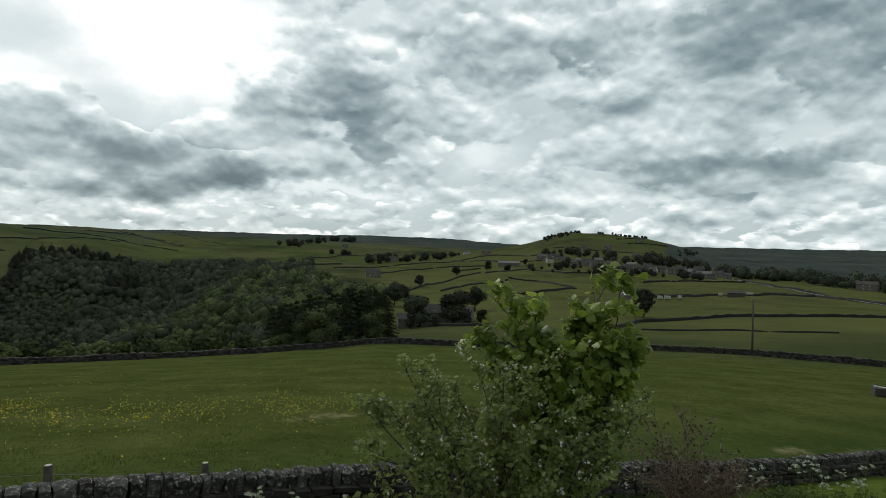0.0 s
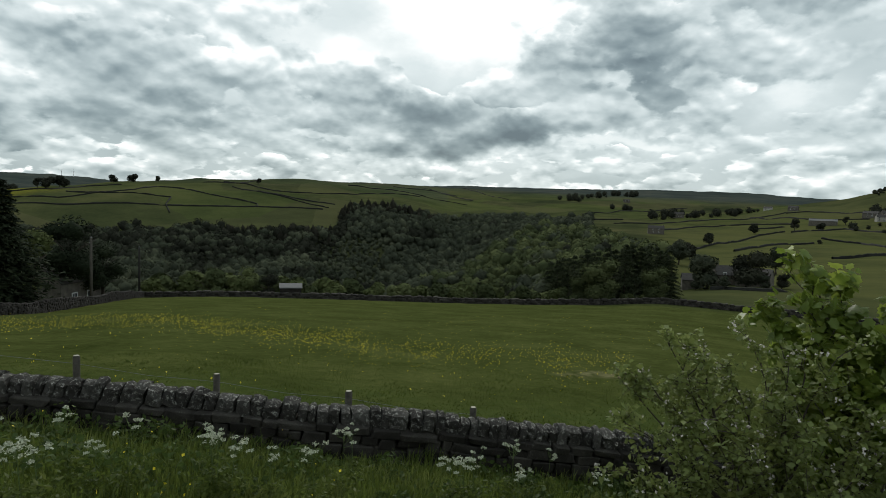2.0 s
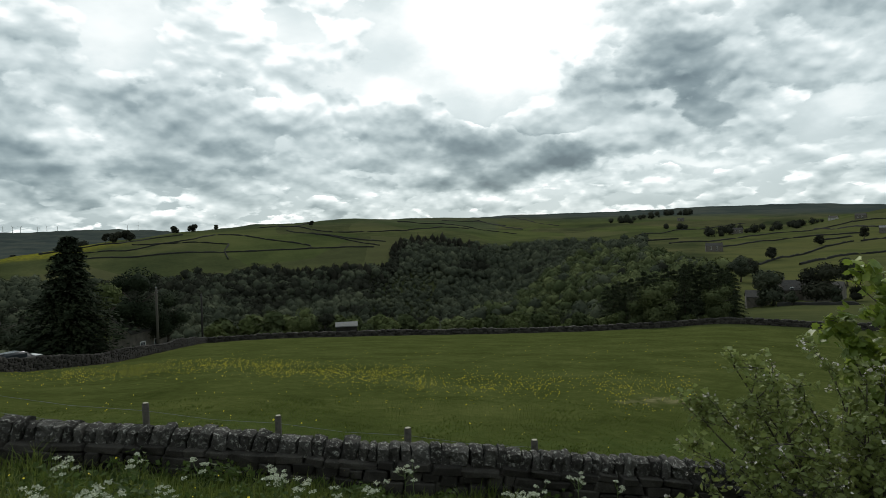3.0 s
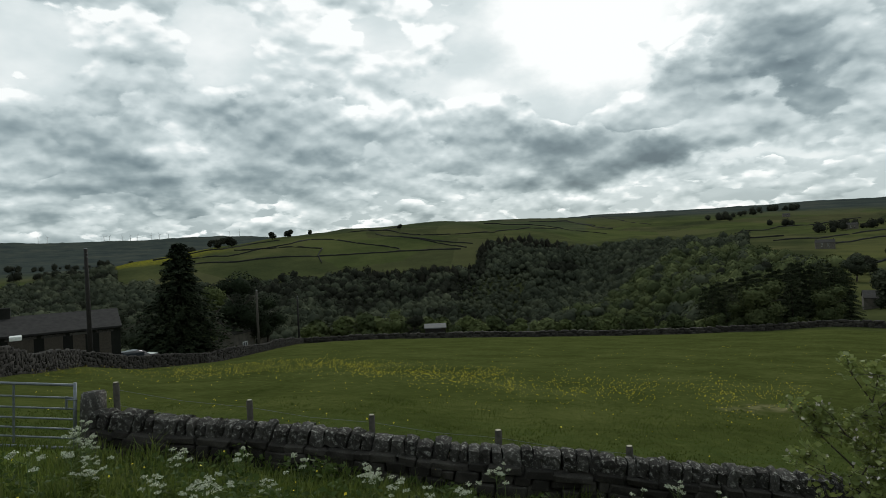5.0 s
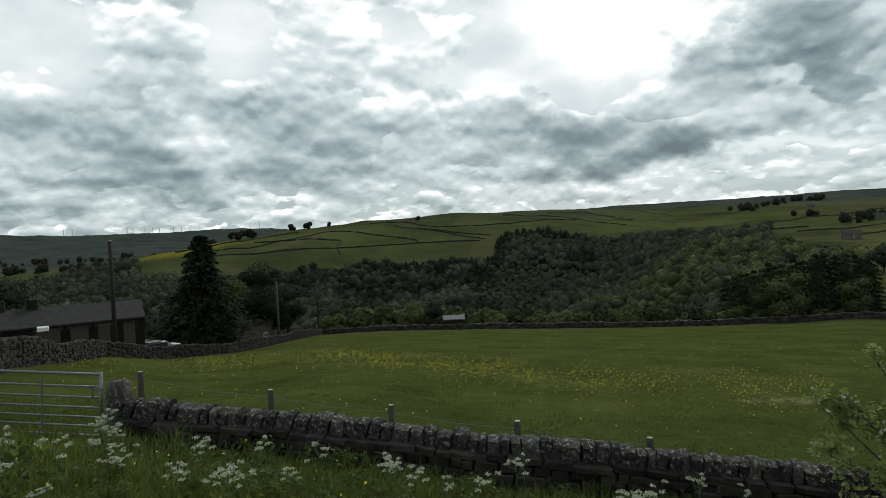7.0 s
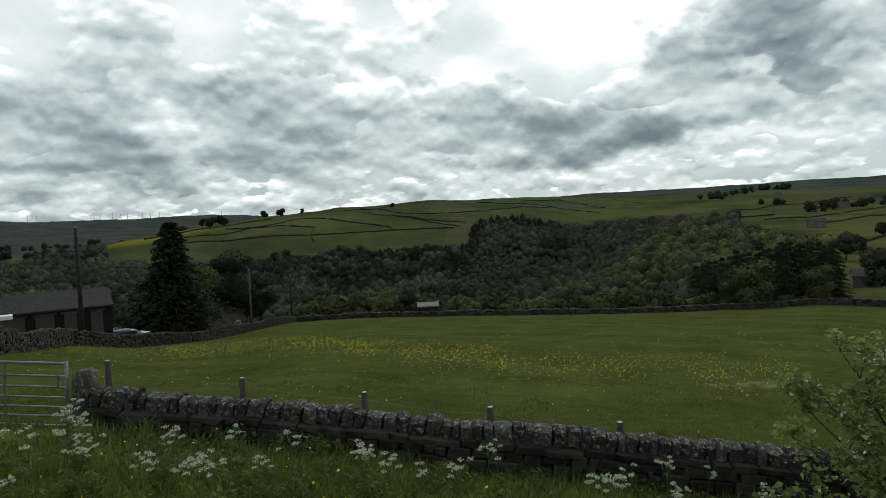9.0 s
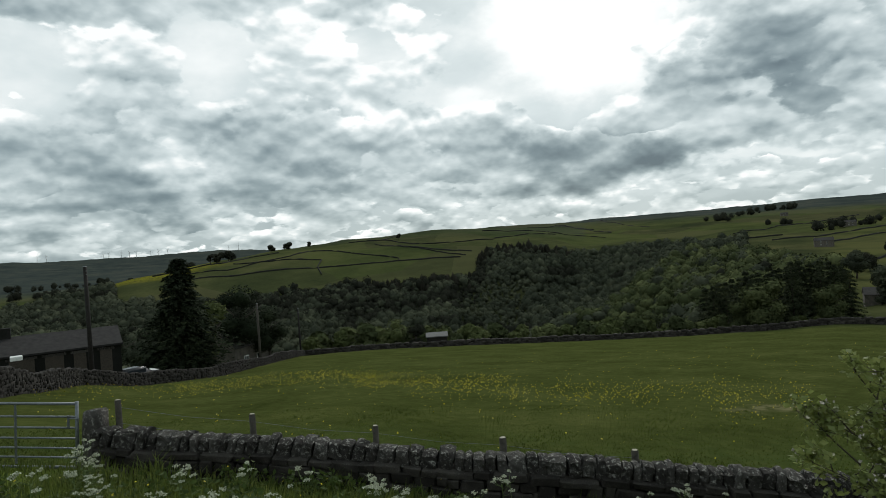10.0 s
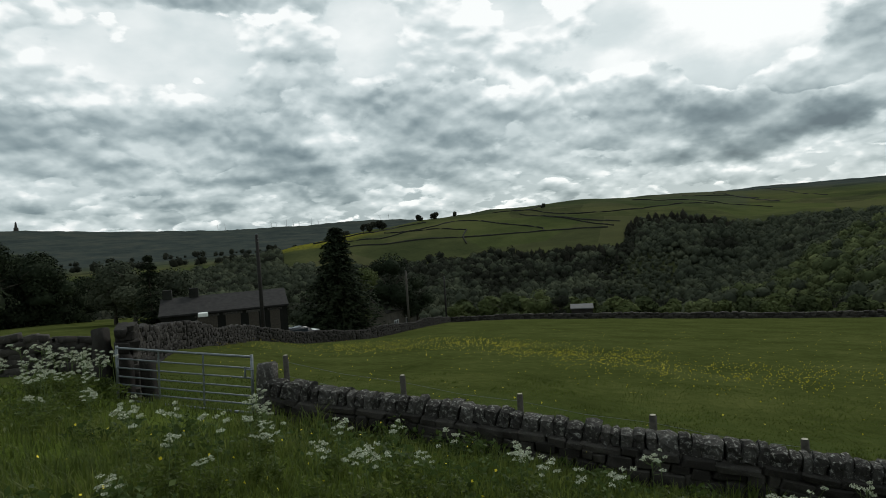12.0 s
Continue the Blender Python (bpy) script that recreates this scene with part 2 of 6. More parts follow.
def rise(r, az):
    """Elevation angle of the land at one of the RADII, in degrees."""
    a = np.array(AZ[::-1], float)
    e = np.array(RISE[r][::-1], float)
    behind = 6.0 if r <= 200 else 3.0
    if az > 100 or az < -50:
        k = min(1.0, (az - 100 if az > 100 else -50 - az) / 50)
        base = e[-1] if az > 100 else e[0]
        k = k * k * (3 - 2 * k)
        return base * (1 - k) + behind * k
    i = int(np.clip(np.searchsorted(a, az) - 1, 0, len(a) - 2))
    k = (az - a[i]) / (a[i + 1] - a[i])
    k = k * k * (3 - 2 * k) * 0.5 + k * 0.5
    return float(e[i] * (1 - k) + e[i + 1] * k)


_rise_cache = {}


def rings(az):
    key = round(az * 4)
    if key not in _rise_cache:
        _rise_cache[key] = [r * math.tan(radians(rise(r, key / 4))) for r in RADII]
    return _rise_cache[key]


def ground_z(x, y):
    """Height of the land at a place."""
    r = math.hypot(x, y)
    az = math.degrees(math.atan2(-x, y))
    if r < 1e-6:
        return -1.7
    if not -60 < az < 118:
        zz = rings(az)
        if r < 110:
            return -1.7 + (zz[0] + 1.7) * r / 110
    a4 = az * 4
    i4 = math.floor(a4)
    z0, z1 = rings(i4 / 4), rings((i4 + 1) / 4)
    zz = [p * (1 - a4 + i4) + q * (a4 - i4) for p, q in zip(z0, z1)]
    if r >= 110:
        k = int(np.clip(np.searchsorted(RADII, r) - 1, 0, len(RADII) - 2))
        f = (r - RADII[k]) / (RADII[k + 1] - RADII[k])
        f = min(f, 1.0)
        # smooth curve through the rings
        m0 = (zz[k + 1] - zz[max(k - 1, 0)]) / (RADII[k + 1] - RADII[max(k - 1, 0)])
        m1 = (zz[min(k + 2, len(zz) - 1)] - zz[k]) / (RADII[min(k + 2, len(zz) - 1)] - RADII[k])
        h = RADII[k + 1] - RADII[k]
        m0, m1 = m0 * h * 0.5, m1 * h * 0.5
        z = (2 * f**3 - 3 * f**2 + 1) * zz[k] + (f**3 - 2 * f**2 + f) * m0 + (-2 * f**3 + 3 * f**2) * zz[k + 1] + (f**3 - f**2) * m1
        rough = min(1.0, (r - 110) / 200)
        return z + rough * noise.fractal(Vector((x, y, 3)) / 90, 0.9, 2.0, 3) * 1.2 * (1 + r / 900)
    u, n = wall_uv(x, y)
    dn = max(0.05, n / r)
    r0 = WALL_N / dn
    foot = verge_foot(u * r0 / r)
    lump = noise.noise(Vector((x, y, 0)) * 0.35) * 0.10 + noise.noise(Vector((x, y, 5)) * 1.1) * 0.04
    if r < r0:
        f = r / r0
        return -1.7 + (foot + 1.7) * (f ** 0.85) + lump * min(1, r / 3)
    f = (r - r0) / max(1.0, 110 - r0)
    return (foot - 0.12) * (1 - f) + zz[0] * f + lump * 0.8


def polar(az, r, dz=0.0):
    x, y = -math.sin(radians(az)) * r, math.cos(radians(az)) * r
    return Vector((x, y, ground_z(x, y) + dz))

# ---- materials ----


def material(name, rough=0.8, spec=0.3):
    m = bpy.data.materials.new(name)
    m.use_nodes = True
    nt = m.node_tree
    b = nt.nodes["Principled BSDF"]
    b.inputs["Roughness"].default_value = rough
    b.inputs["Specular IOR Level"].default_value = spec
    return m, nt, b


def position(nt):
    return nt.nodes.new("ShaderNodeNewGeometry").outputs["Position"]


def bump(nt, b, height, strength, distance):
    n = nd(nt, "ShaderNodeBump", Strength=strength, Distance=distance)
    nt.links.new(height, n.inputs["Height"])
    nt.links.new(n.outputs[0], b.inputs["Normal"])


def scaled(c, k):
    return tuple(v * k for v in c)


def foliage(name, base, light, scale=0.15, fine=2.5, translucent=0.25, rough=0.6, spec=0.2, clump=0.35, leafwise=0.35):
    """Leaves: hue wanders from clump to clump and from leaf to leaf."""
    m, nt, b = material(name, rough, spec)
    p = position(nt)
    n1, n2 = fbm(nt, p, scale, 3), fbm(nt, p, fine, 2)
    isl = nt.nodes.new("ShaderNodeNewGeometry").outputs["Random Per Island"]
    obj = nt.nodes.new("ShaderNodeObjectInfo").outputs["Random"]
    k = maths(nt, "ADD", maths(nt, "MULTIPLY", n1, 0.9), maths(nt, "MULTIPLY", n2, clump))
    k = maths(nt, "ADD", k, maths(nt, "MULTIPLY", isl, leafwise))
    k = maths(nt, "ADD", k, maths(nt, "MULTIPLY", obj, 0.2))
    c = ramp(nt, maths(nt, "SUBTRACT", k, 0.45, True), [(0.1, scaled(base, 0.6)), (0.5, base), (0.95, light)])
    nt.links.new(c, b.inputs["Base Color"])
    if translucent:
        t = nt.nodes.new("ShaderNodeBsdfTranslucent")
        nt.links.new(c, t.inputs[0])
        ms = nd(nt, "ShaderNodeMixShader", Fac=translucent)
        nt.links.new(b.outputs[0], ms.inputs[1]), nt.links.new(t.outputs[0], ms.inputs[2])
        nt.links.new(ms.outputs[0], nt.nodes["Material Output"].inputs[0])
    return m


def stony(name, dark, light, lichen=(0.42, 0.43, 0.38), amount=0.5, scale=1.0):
    """Weathered gritstone: soot-dark, grain, pale lichen spots."""
    m, nt, b = material(name, 0.92, 0.15)
    p = position(nt)
    obj = nt.nodes.new("ShaderNodeObjectInfo").outputs["Random"]
    isl = nt.nodes.new("ShaderNodeNewGeometry").outputs["Random Per Island"]
    n1, n2 = fbm(nt, p, 3.0 * scale, 5), fbm(nt, p, 40 * scale, 4, 0.65)
    k = maths(nt, "ADD", maths(nt, "MULTIPLY", n1, 0.6), maths(nt, "MULTIPLY", n2, 0.4))
    k = maths(nt, "ADD", k, maths(nt, "MULTIPLY", maths(nt, "ADD", obj, isl), 0.3))
    c = ramp(nt, maths(nt, "SUBTRACT", k, 0.28, True), [(0.12, scaled(dark, 0.6)), (0.45, dark), (0.85, light)])
    spot = ramp(nt, fbm(nt, p, 9 * scale, 6, 0.7, 0.4), [(0.62 - 0.1 * amount, 0.0), (0.74 - 0.1 * amount, 1.0)])
    # lichen likes the upward faces
    nrm = nt.nodes.new("ShaderNodeNewGeometry").outputs["Normal"]
    sz = nt.nodes.new("ShaderNodeSeparateXYZ")
    nt.links.new(nrm, sz.inputs[0])
    upw = maths(nt, "ADD", maths(nt, "MULTIPLY", sz.outputs[2], 0.5), 0.45, True)
    c = mix(nt, maths(nt, "MULTIPLY", maths(nt, "MULTIPLY", spot, upw), amount), c, lichen)
    nt.links.new(c, b.inputs["Base Color"])
    bump(nt, b, n2, 0.5, 0.015)
    return m


def plain(name, colour, rough=0.7, metal=0.0, vary=0.25, scale=8.0, spec=0.3):
    m, nt, b = material(name, rough, spec)
    p = position(nt)
    n = fbm(nt, p, scale, 5, 0.6)
    c = ramp(nt, n, [(0.3, scaled(colour, 1 - vary)), (0.7, scaled(colour, 1 + vary))])
    nt.links.new(c, b.inputs["Base Color"])
    b.inputs["Metallic"].default_value = metal
    bump(nt, b, n, 0.15, 0.01)
    return m


def ground_material():
    m, nt, b = material("pasture_and_moor", 1.0, 0.0)
    p = position(nt)

    def att(name):
        n = nt.nodes.new("ShaderNodeAttribute")
        n.attribute_name = name
        return n.outputs["Fac"]
    huge, big, mid, fine, grain = (fbm(nt, p, s, d, 0.6) for s, d in ((0.006, 3), (0.03, 4), (0.25, 5), (2.5, 5), (18, 3)))
    # sown meadow
    k = maths(nt, "ADD", maths(nt, "MULTIPLY", mid, 0.4), maths(nt, "ADD", maths(nt, "MULTIPLY", fine, 0.35), maths(nt, "MULTIPLY", grain, 0.25)))
    meadow = ramp(nt, k, [(0.34, (0.028, 0.036, 0.009)), (0.5, (0.056, 0.067, 0.019)), (0.64, (0.090, 0.098, 0.031))])
    # old pasture on the hillsides
    k2 = maths(nt, "ADD", maths(nt, "MULTIPLY", big, 0.45), maths(nt, "MULTIPLY", mid, 0.25))
    k2 = maths(nt, "ADD", k2, maths(nt, "MULTIPLY", maths(nt, "SUBTRACT", huge, 0.35), 1.0))
    past = ramp(nt, k2, [(0.30, (0.027, 0.034, 0.017)), (0.5, (0.049, 0.055, 0.025)), (0.70, (0.088, 0.084, 0.038))])
    # moor: the haze of distance is put into its blue-grey colour
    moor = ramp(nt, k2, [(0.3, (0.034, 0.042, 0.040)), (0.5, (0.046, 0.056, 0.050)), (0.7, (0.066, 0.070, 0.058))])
    wood = ramp(nt, k2, [(0.3, (0.020, 0.028, 0.012)), (0.7, (0.045, 0.050, 0.022))])
    rank = ramp(nt, k, [(0.3, (0.040, 0.060, 0.012)), (0.5, (0.072, 0.098, 0.019)), (0.7, (0.112, 0.130, 0.030))])
    cells = nd(nt, "ShaderNodeTexVoronoi", feature="F1", Scale=0.0075, Randomness=0.8)
    nt.links.new(vmath(nt, "ADD", vmath(nt, "MULTIPLY", p, (1.0, 0.7, 0.0)), vmath(nt, "MULTIPLY", fbm_colour(nt, p, 0.008), (25.0, 25.0, 0.0))), cells.inputs["Vector"])
    tone = nt.nodes.new("ShaderNodeSeparateColor")
    nt.links.new(cells.outputs["Color"], tone.inputs[0])
    past = mix(nt, ramp(nt, tone.outputs[0], [(0.2, 0.0), (0.8, 0.75)]), past, ramp(nt, k2, [(0.3, (0.043, 0.057, 0.020)), (0.6, (0.075, 0.088, 0.030))]))
    past = mix(nt, ramp(nt, tone.outputs[1], [(0.65, 0.0), (0.9, 0.5)]), past, (0.085, 0.080, 0.040))
    c = mix(nt, att("pasture"), meadow, past)
    c = mix(nt, maths(nt, "MULTIPLY", att("lush"), ramp(nt, fbm(nt, p, 0.5, 4, 0.6), [(0.38, 0.15), (0.6, 0.95)])), c, (0.030, 0.053, 0.014))
    c = mix(nt, maths(nt, "MULTIPLY", att("gold"), ramp(nt, mid, [(0.35, 0.2), (0.6, 0.9)])), c, (0.19, 0.175, 0.02))
    # brighter light on the right-hand fields, put into a paler, yellower colour
    c = mix(nt, maths(nt, "MULTIPLY", att("dry"), ramp(nt, big, [(0.35, 0.25), (0.62, 0.85)])), c, (0.088, 0.091, 0.033))
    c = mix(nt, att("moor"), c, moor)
    c = mix(nt, att("wood"), c, wood)
    c = mix(nt, att("verge"), c, rank)
    bare = maths(nt, "MULTIPLY", att("bare"), ramp(nt, fine, [(0.35, 0.0), (0.6, 1.0)]))
    c = mix(nt, bare, c, (0.19, 0.17, 0.09))
    nt.links.new(c, b.inputs["Base Color"])
    bump(nt, b, maths(nt, "ADD", maths(nt, "MULTIPLY", fine, 0.6), maths(nt, "MULTIPLY", grain, 0.4)), 0.5, 0.10)
    return m


M_GROUND = ground_material()
M_COPE = stony("gritstone_coping", (0.034, 0.031, 0.028), (0.100, 0.093, 0.084), (0.40, 0.39, 0.35), amount=0.9, scale=2.0)
M_STONE = stony("gritstone_walling", (0.026, 0.023, 0.020), (0.080, 0.072, 0.062), (0.32, 0.31, 0.28), amount=0.3, scale=1.4)
M_OLDWALL = stony("sooty_walling", (0.018, 0.016, 0.014), (0.055, 0.050, 0.044), (0.30, 0.30, 0.27), amount=0.3, scale=1.2)
M_FARSTONE = stony("far_walling", (0.014, 0.014, 0.012), (0.032, 0.031, 0.027), amount=0.08, scale=0.4)
M_WOOD_A = foliage("broadleaf_canopy", (0.048, 0.055, 0.038), (0.118, 0.126, 0.080), 0.022, 0.11, 0, 1.0, 0.0, 0.7, 0.15)
M_WOOD_B = foliage("spring_canopy", (0.057, 0.069, 0.032), (0.146, 0.160, 0.070), 0.03, 0.11, 0, 1.0, 0.0, 0.7, 0.15)
# darker copy of the canopy leaves, with shade put into the colour
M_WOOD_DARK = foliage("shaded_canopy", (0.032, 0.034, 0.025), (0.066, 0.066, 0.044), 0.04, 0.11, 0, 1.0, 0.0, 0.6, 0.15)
M_LARCH = foliage("larch_needles", (0.030, 0.029, 0.022), (0.058, 0.054, 0.040), 0.04, 0.9, 0, 1.0, 0.0)
M_CONIFER = foliage("conifer_needles", (0.024, 0.032, 0.018), (0.060, 0.072, 0.036), 0.3, 3, 0.0, 0.9, 0.05)
M_PLANT = foliage("plantation_needles", (0.036, 0.045, 0.024), (0.088, 0.100, 0.048), 0.25, 0.5, 0.0, 0.9, 0.05, 0.5)
M_SHRUB = foliage("willow_leaves", (0.092, 0.110, 0.042), (0.180, 0.195, 0.085), 0.12, 1.5, 0.15, 0.9, 0.05)
M_BARK = plain("bark", (0.060, 0.050, 0.040), 0.95, vary=0.4, scale=12)
M_TWIG = plain("grey_twigs", (0.085, 0.075, 0.065), 0.95, vary=0.35, scale=10)
M_POLE = plain("tarred_pole", (0.022, 0.019, 0.017), 0.9, vary=0.3, scale=6)
M_POST = plain("weathered_post", (0.070, 0.062, 0.051), 0.9, vary=0.35, scale=15)
M_GALV = plain("galvanised_steel", (0.18, 0.195, 0.205), 0.5, 0.6, 0.2, 20)
M_SLATE = plain("stone_slate_roof", (0.048, 0.043, 0.039), 0.8, vary=0.3, scale=1.5)
M_HOUSE = plain("house_stone", (0.115, 0.102, 0.084), 0.9, vary=0.35, scale=1.2)
M_HOUSE_PALE = plain("pale_render", (0.34, 0.32, 0.28), 0.85, vary=0.15, scale=1.0)
M_GLASS = plain("window_glass", (0.03, 0.035, 0.04), 0.12, vary=0.1, spec=0.5)
M_WHITE = plain("white_paint", (0.72, 0.72, 0.70), 0.6, vary=0.08)
M_TARMAC = plain("tarmac", (0.11, 0.11, 0.11), 0.9, vary=0.25, scale=3)

# ---- mesh helpers ----


def mesh_np(name, verts, faces, mat, smooth=False):
    """A mesh from arrays; faces all triangles or all quads."""
    verts, faces = np.asarray(verts, np.float32), np.asarray(faces, np.int32)
    me = bpy.data.meshes.new(name)
    me.vertices.add(len(verts))
    me.vertices.foreach_set("co", verts.ravel())
    k = faces.shape[1]
    me.loops.add(faces.size)
    me.loops.foreach_set("vertex_index", faces.ravel())
    me.polygons.add(len(faces))
    me.polygons.foreach_set("loop_start", np.arange(0, faces.size, k, dtype=np.int32))
    if smooth:
        me.polygons.foreach_set("use_smooth", np.ones(len(faces), bool))
    me.update()
    me.validate()
    me.materials.append(mat)
    return me


def bm_mesh(name, bm, mat, smooth=False):
    me = bpy.data.meshes.new(name)
    bm.to_mesh(me)
    bm.free()
    for f in me.polygons:
        f.use_smooth = smooth
    me.materials.append(mat)
    return me


def part(name, data, mat, parent, label="", smooth=False):
    """A mesh, or a bmesh in a material, as one part under its parent."""
    if isinstance(data, bmesh.types.BMesh):
        data = bm_mesh(name, data, mat, smooth)
    ob = new(name, data)
    ob.parent = parent
    if label:
        tagged(ob, label)
    return ob


def thing(name, m, label, category, group="", kind=""):
    ob = new(name)
    ob.empty_display_size = 0.3
    ob.matrix_world = m
    return tagged(ob, label, category, group, kind)


def box_bm(x0, y0, z0, x1, y1, z1, bevel=0.0, bm=None):
    own = bm is None
    bm = bm or bmesh.new()
    g = bmesh.ops.create_cube(bm, size=1.0, matrix=Matrix.Translation(((x0 + x1) / 2, (y0 + y1) / 2, (z0 + z1) / 2)) @ Matrix.Diagonal((abs(x1 - x0), abs(y1 - y0), abs(z1 - z0), 1)))
    if bevel and own:
        bmesh.ops.bevel(bm, geom=bm.edges[:], offset=bevel, segments=2, affect="EDGES", profile=0.7)
    return bm


def tube_bm(points, radii, sides=7, bm=None, caps=True):
    """A tapering tube along points."""
    bm = bm or bmesh.new()
    prev = None
    pts = [Vector(p) for p in points]
    for i, p in enumerate(pts):
        d = (pts[min(i + 1, len(pts) - 1)] - pts[max(i - 1, 0)]).normalized()
        q = d.to_track_quat("Z", "Y")
        ring = [bm.verts.new(p + q @ Vector((math.cos(a) * radii[i], math.sin(a) * radii[i], 0))) for a in (2 * math.pi * k / sides for k in range(sides))]
        if prev:
            for k in range(sides):
                bm.faces.new((prev[k], prev[(k + 1) % sides], ring[(k + 1) % sides], ring[k]))
        elif caps:
            bm.faces.new(ring[::-1])
        prev = ring
    if caps:
        bm.faces.new(prev)
    return bm


def ico(level):
    bm = bmesh.new()
    bmesh.ops.create_icosphere(bm, subdivisions=level, radius=1.0)
    v = np.array([x.co[:] for x in bm.verts])
    f = np.array([[x.index for x in p.verts] for p in bm.faces])
    bm.free()
    return v, f


ICO1, ICO2 = ico(1), ico(2)


def lumpy(seed, level=2, rough=0.35, freq=1.6):
    """A bumpy unit crown."""
    v, f = (ICO1, ICO2)[level - 1]
    k = np.array([1 + rough * noise.noise(Vector(p) * freq + Vector((seed * 7.3, 0, 0))) + 0.5 * rough * noise.noise(Vector(p) * freq * 2.7 + Vector((0, seed * 3.1, 0))) for p in v])
    return v * k[:, None], f


def leaf_cards(n, rng, size, shell=0.25, flat=1.0):
    """n small bent leaf clumps over a unit ball, as triangles."""
    d = rng.normal(size=(n, 3))
    d /= np.linalg.norm(d, axis=1)[:, None]
    c = d * (1 + shell * (rng.random((n, 1)) - 0.6)) * np.array([1, 1, flat])
    a = np.cross(d, rng.normal(size=(n, 3))) + 0.35 * rng.normal(size=(n, 3))
    a /= np.linalg.norm(a, axis=1)[:, None]
    b = np.cross(a, d + 0.35 * rng.normal(size=(n, 3)))
    b /= np.linalg.norm(b, axis=1)[:, None] + 1e-9
    s = size * (0.6 + 0.8 * rng.random((n, 1)))
    v = np.stack([c - a * s, c + b * s * 0.7, c + a * s, c - b * s * 0.7], 1).reshape(-1, 3)
    i = np.arange(n)[:, None] * 4
    f = np.concatenate([i + [[0, 1, 2]], i + [[0, 2, 3]]])
    return v, f


def gather(pieces):
    """Join (verts, tris) pieces."""
    vs, fs, o = [], [], 0
    for v, f in pieces:
        vs.append(v)
        fs.append(np.asarray(f) + o)
        o += len(v)
    return np.concatenate(vs), np.concatenate(fs)


RNG = np.random.default_rng(11)
CROWNS = []
for s in range(10):
    v, f = lumpy(s, 1, 0.5, 1.6)
    CROWNS.append(gather([(v * 0.86, f), leaf_cards(140, RNG, 0.13, 0.2)]))


def cone_crown(seed):
    """A ragged conifer top in a unit ball: lumps and needle clumps that narrow upwards."""
    out = []
    for v, f in (lumpy(seed, 1, 0.4, 2.2), leaf_cards(110, RNG, 0.14, 0.5)):
        k = np.clip(1.15 - 0.42 * (v[:, 2:] + 1), 0.2, 1.0)
        out.append((v * np.concatenate([k, k, np.ones_like(k)], 1), f))
    return gather(out)


CONES = [cone_crown(40 + s) for s in range(5)]


def canopy(name, places, mat, label, category, protos=CROWNS):
    """Many crowns as one uncountable wood. places: (x, y, z, radius, height scale)."""
    pieces = []
    for x, y, z, r, h in places:
        v, f = protos[RNG.integers(len(protos))]
        a = RNG.random() * 6.28
        ca, sa_ = math.cos(a), math.sin(a)
        w = np.stack([(v[:, 0] * ca - v[:, 1] * sa_) * r + x, (v[:, 0] * sa_ + v[:, 1] * ca) * r + y, v[:, 2] * r * h + z], 1)
        pieces.append((w, f))
    v, f = gather(pieces)
    return tagged(new(name, mesh_np(name, v, f, mat, True)), label, category, kind="stuff")


# ---- the land: one sheet to the horizon ----


def wood_top(az):
    """How far up the opposite slope the wood reaches."""
    return float(np.interp(az, [10, 12, 20, 26, 34.2, 35.5, 40, 50, 60, 66, 72, 80], [600, 760, 870, 830, 820, 650, 655, 640, 640, 740, 840, 860]))


def in_wood(az, r):
    """1: the far slope, 2: the spur, 0: open ground."""
    if 5 < az <= 29:
        far = 290 + (29 - az) * 26 if az > 16 else 628 - (16 - az) * 30
        near = 165 if az > 15 else 150
        if near < r < far:
            return 2
        if az > 12 and far <= r < wood_top(az):
            return 1
        return 0
    if 29 < az < 72 and 250 < r < wood_top(az):
        return 1
    if 66 < az < 110 and 190 < r < 860:
        return 1
    return 0


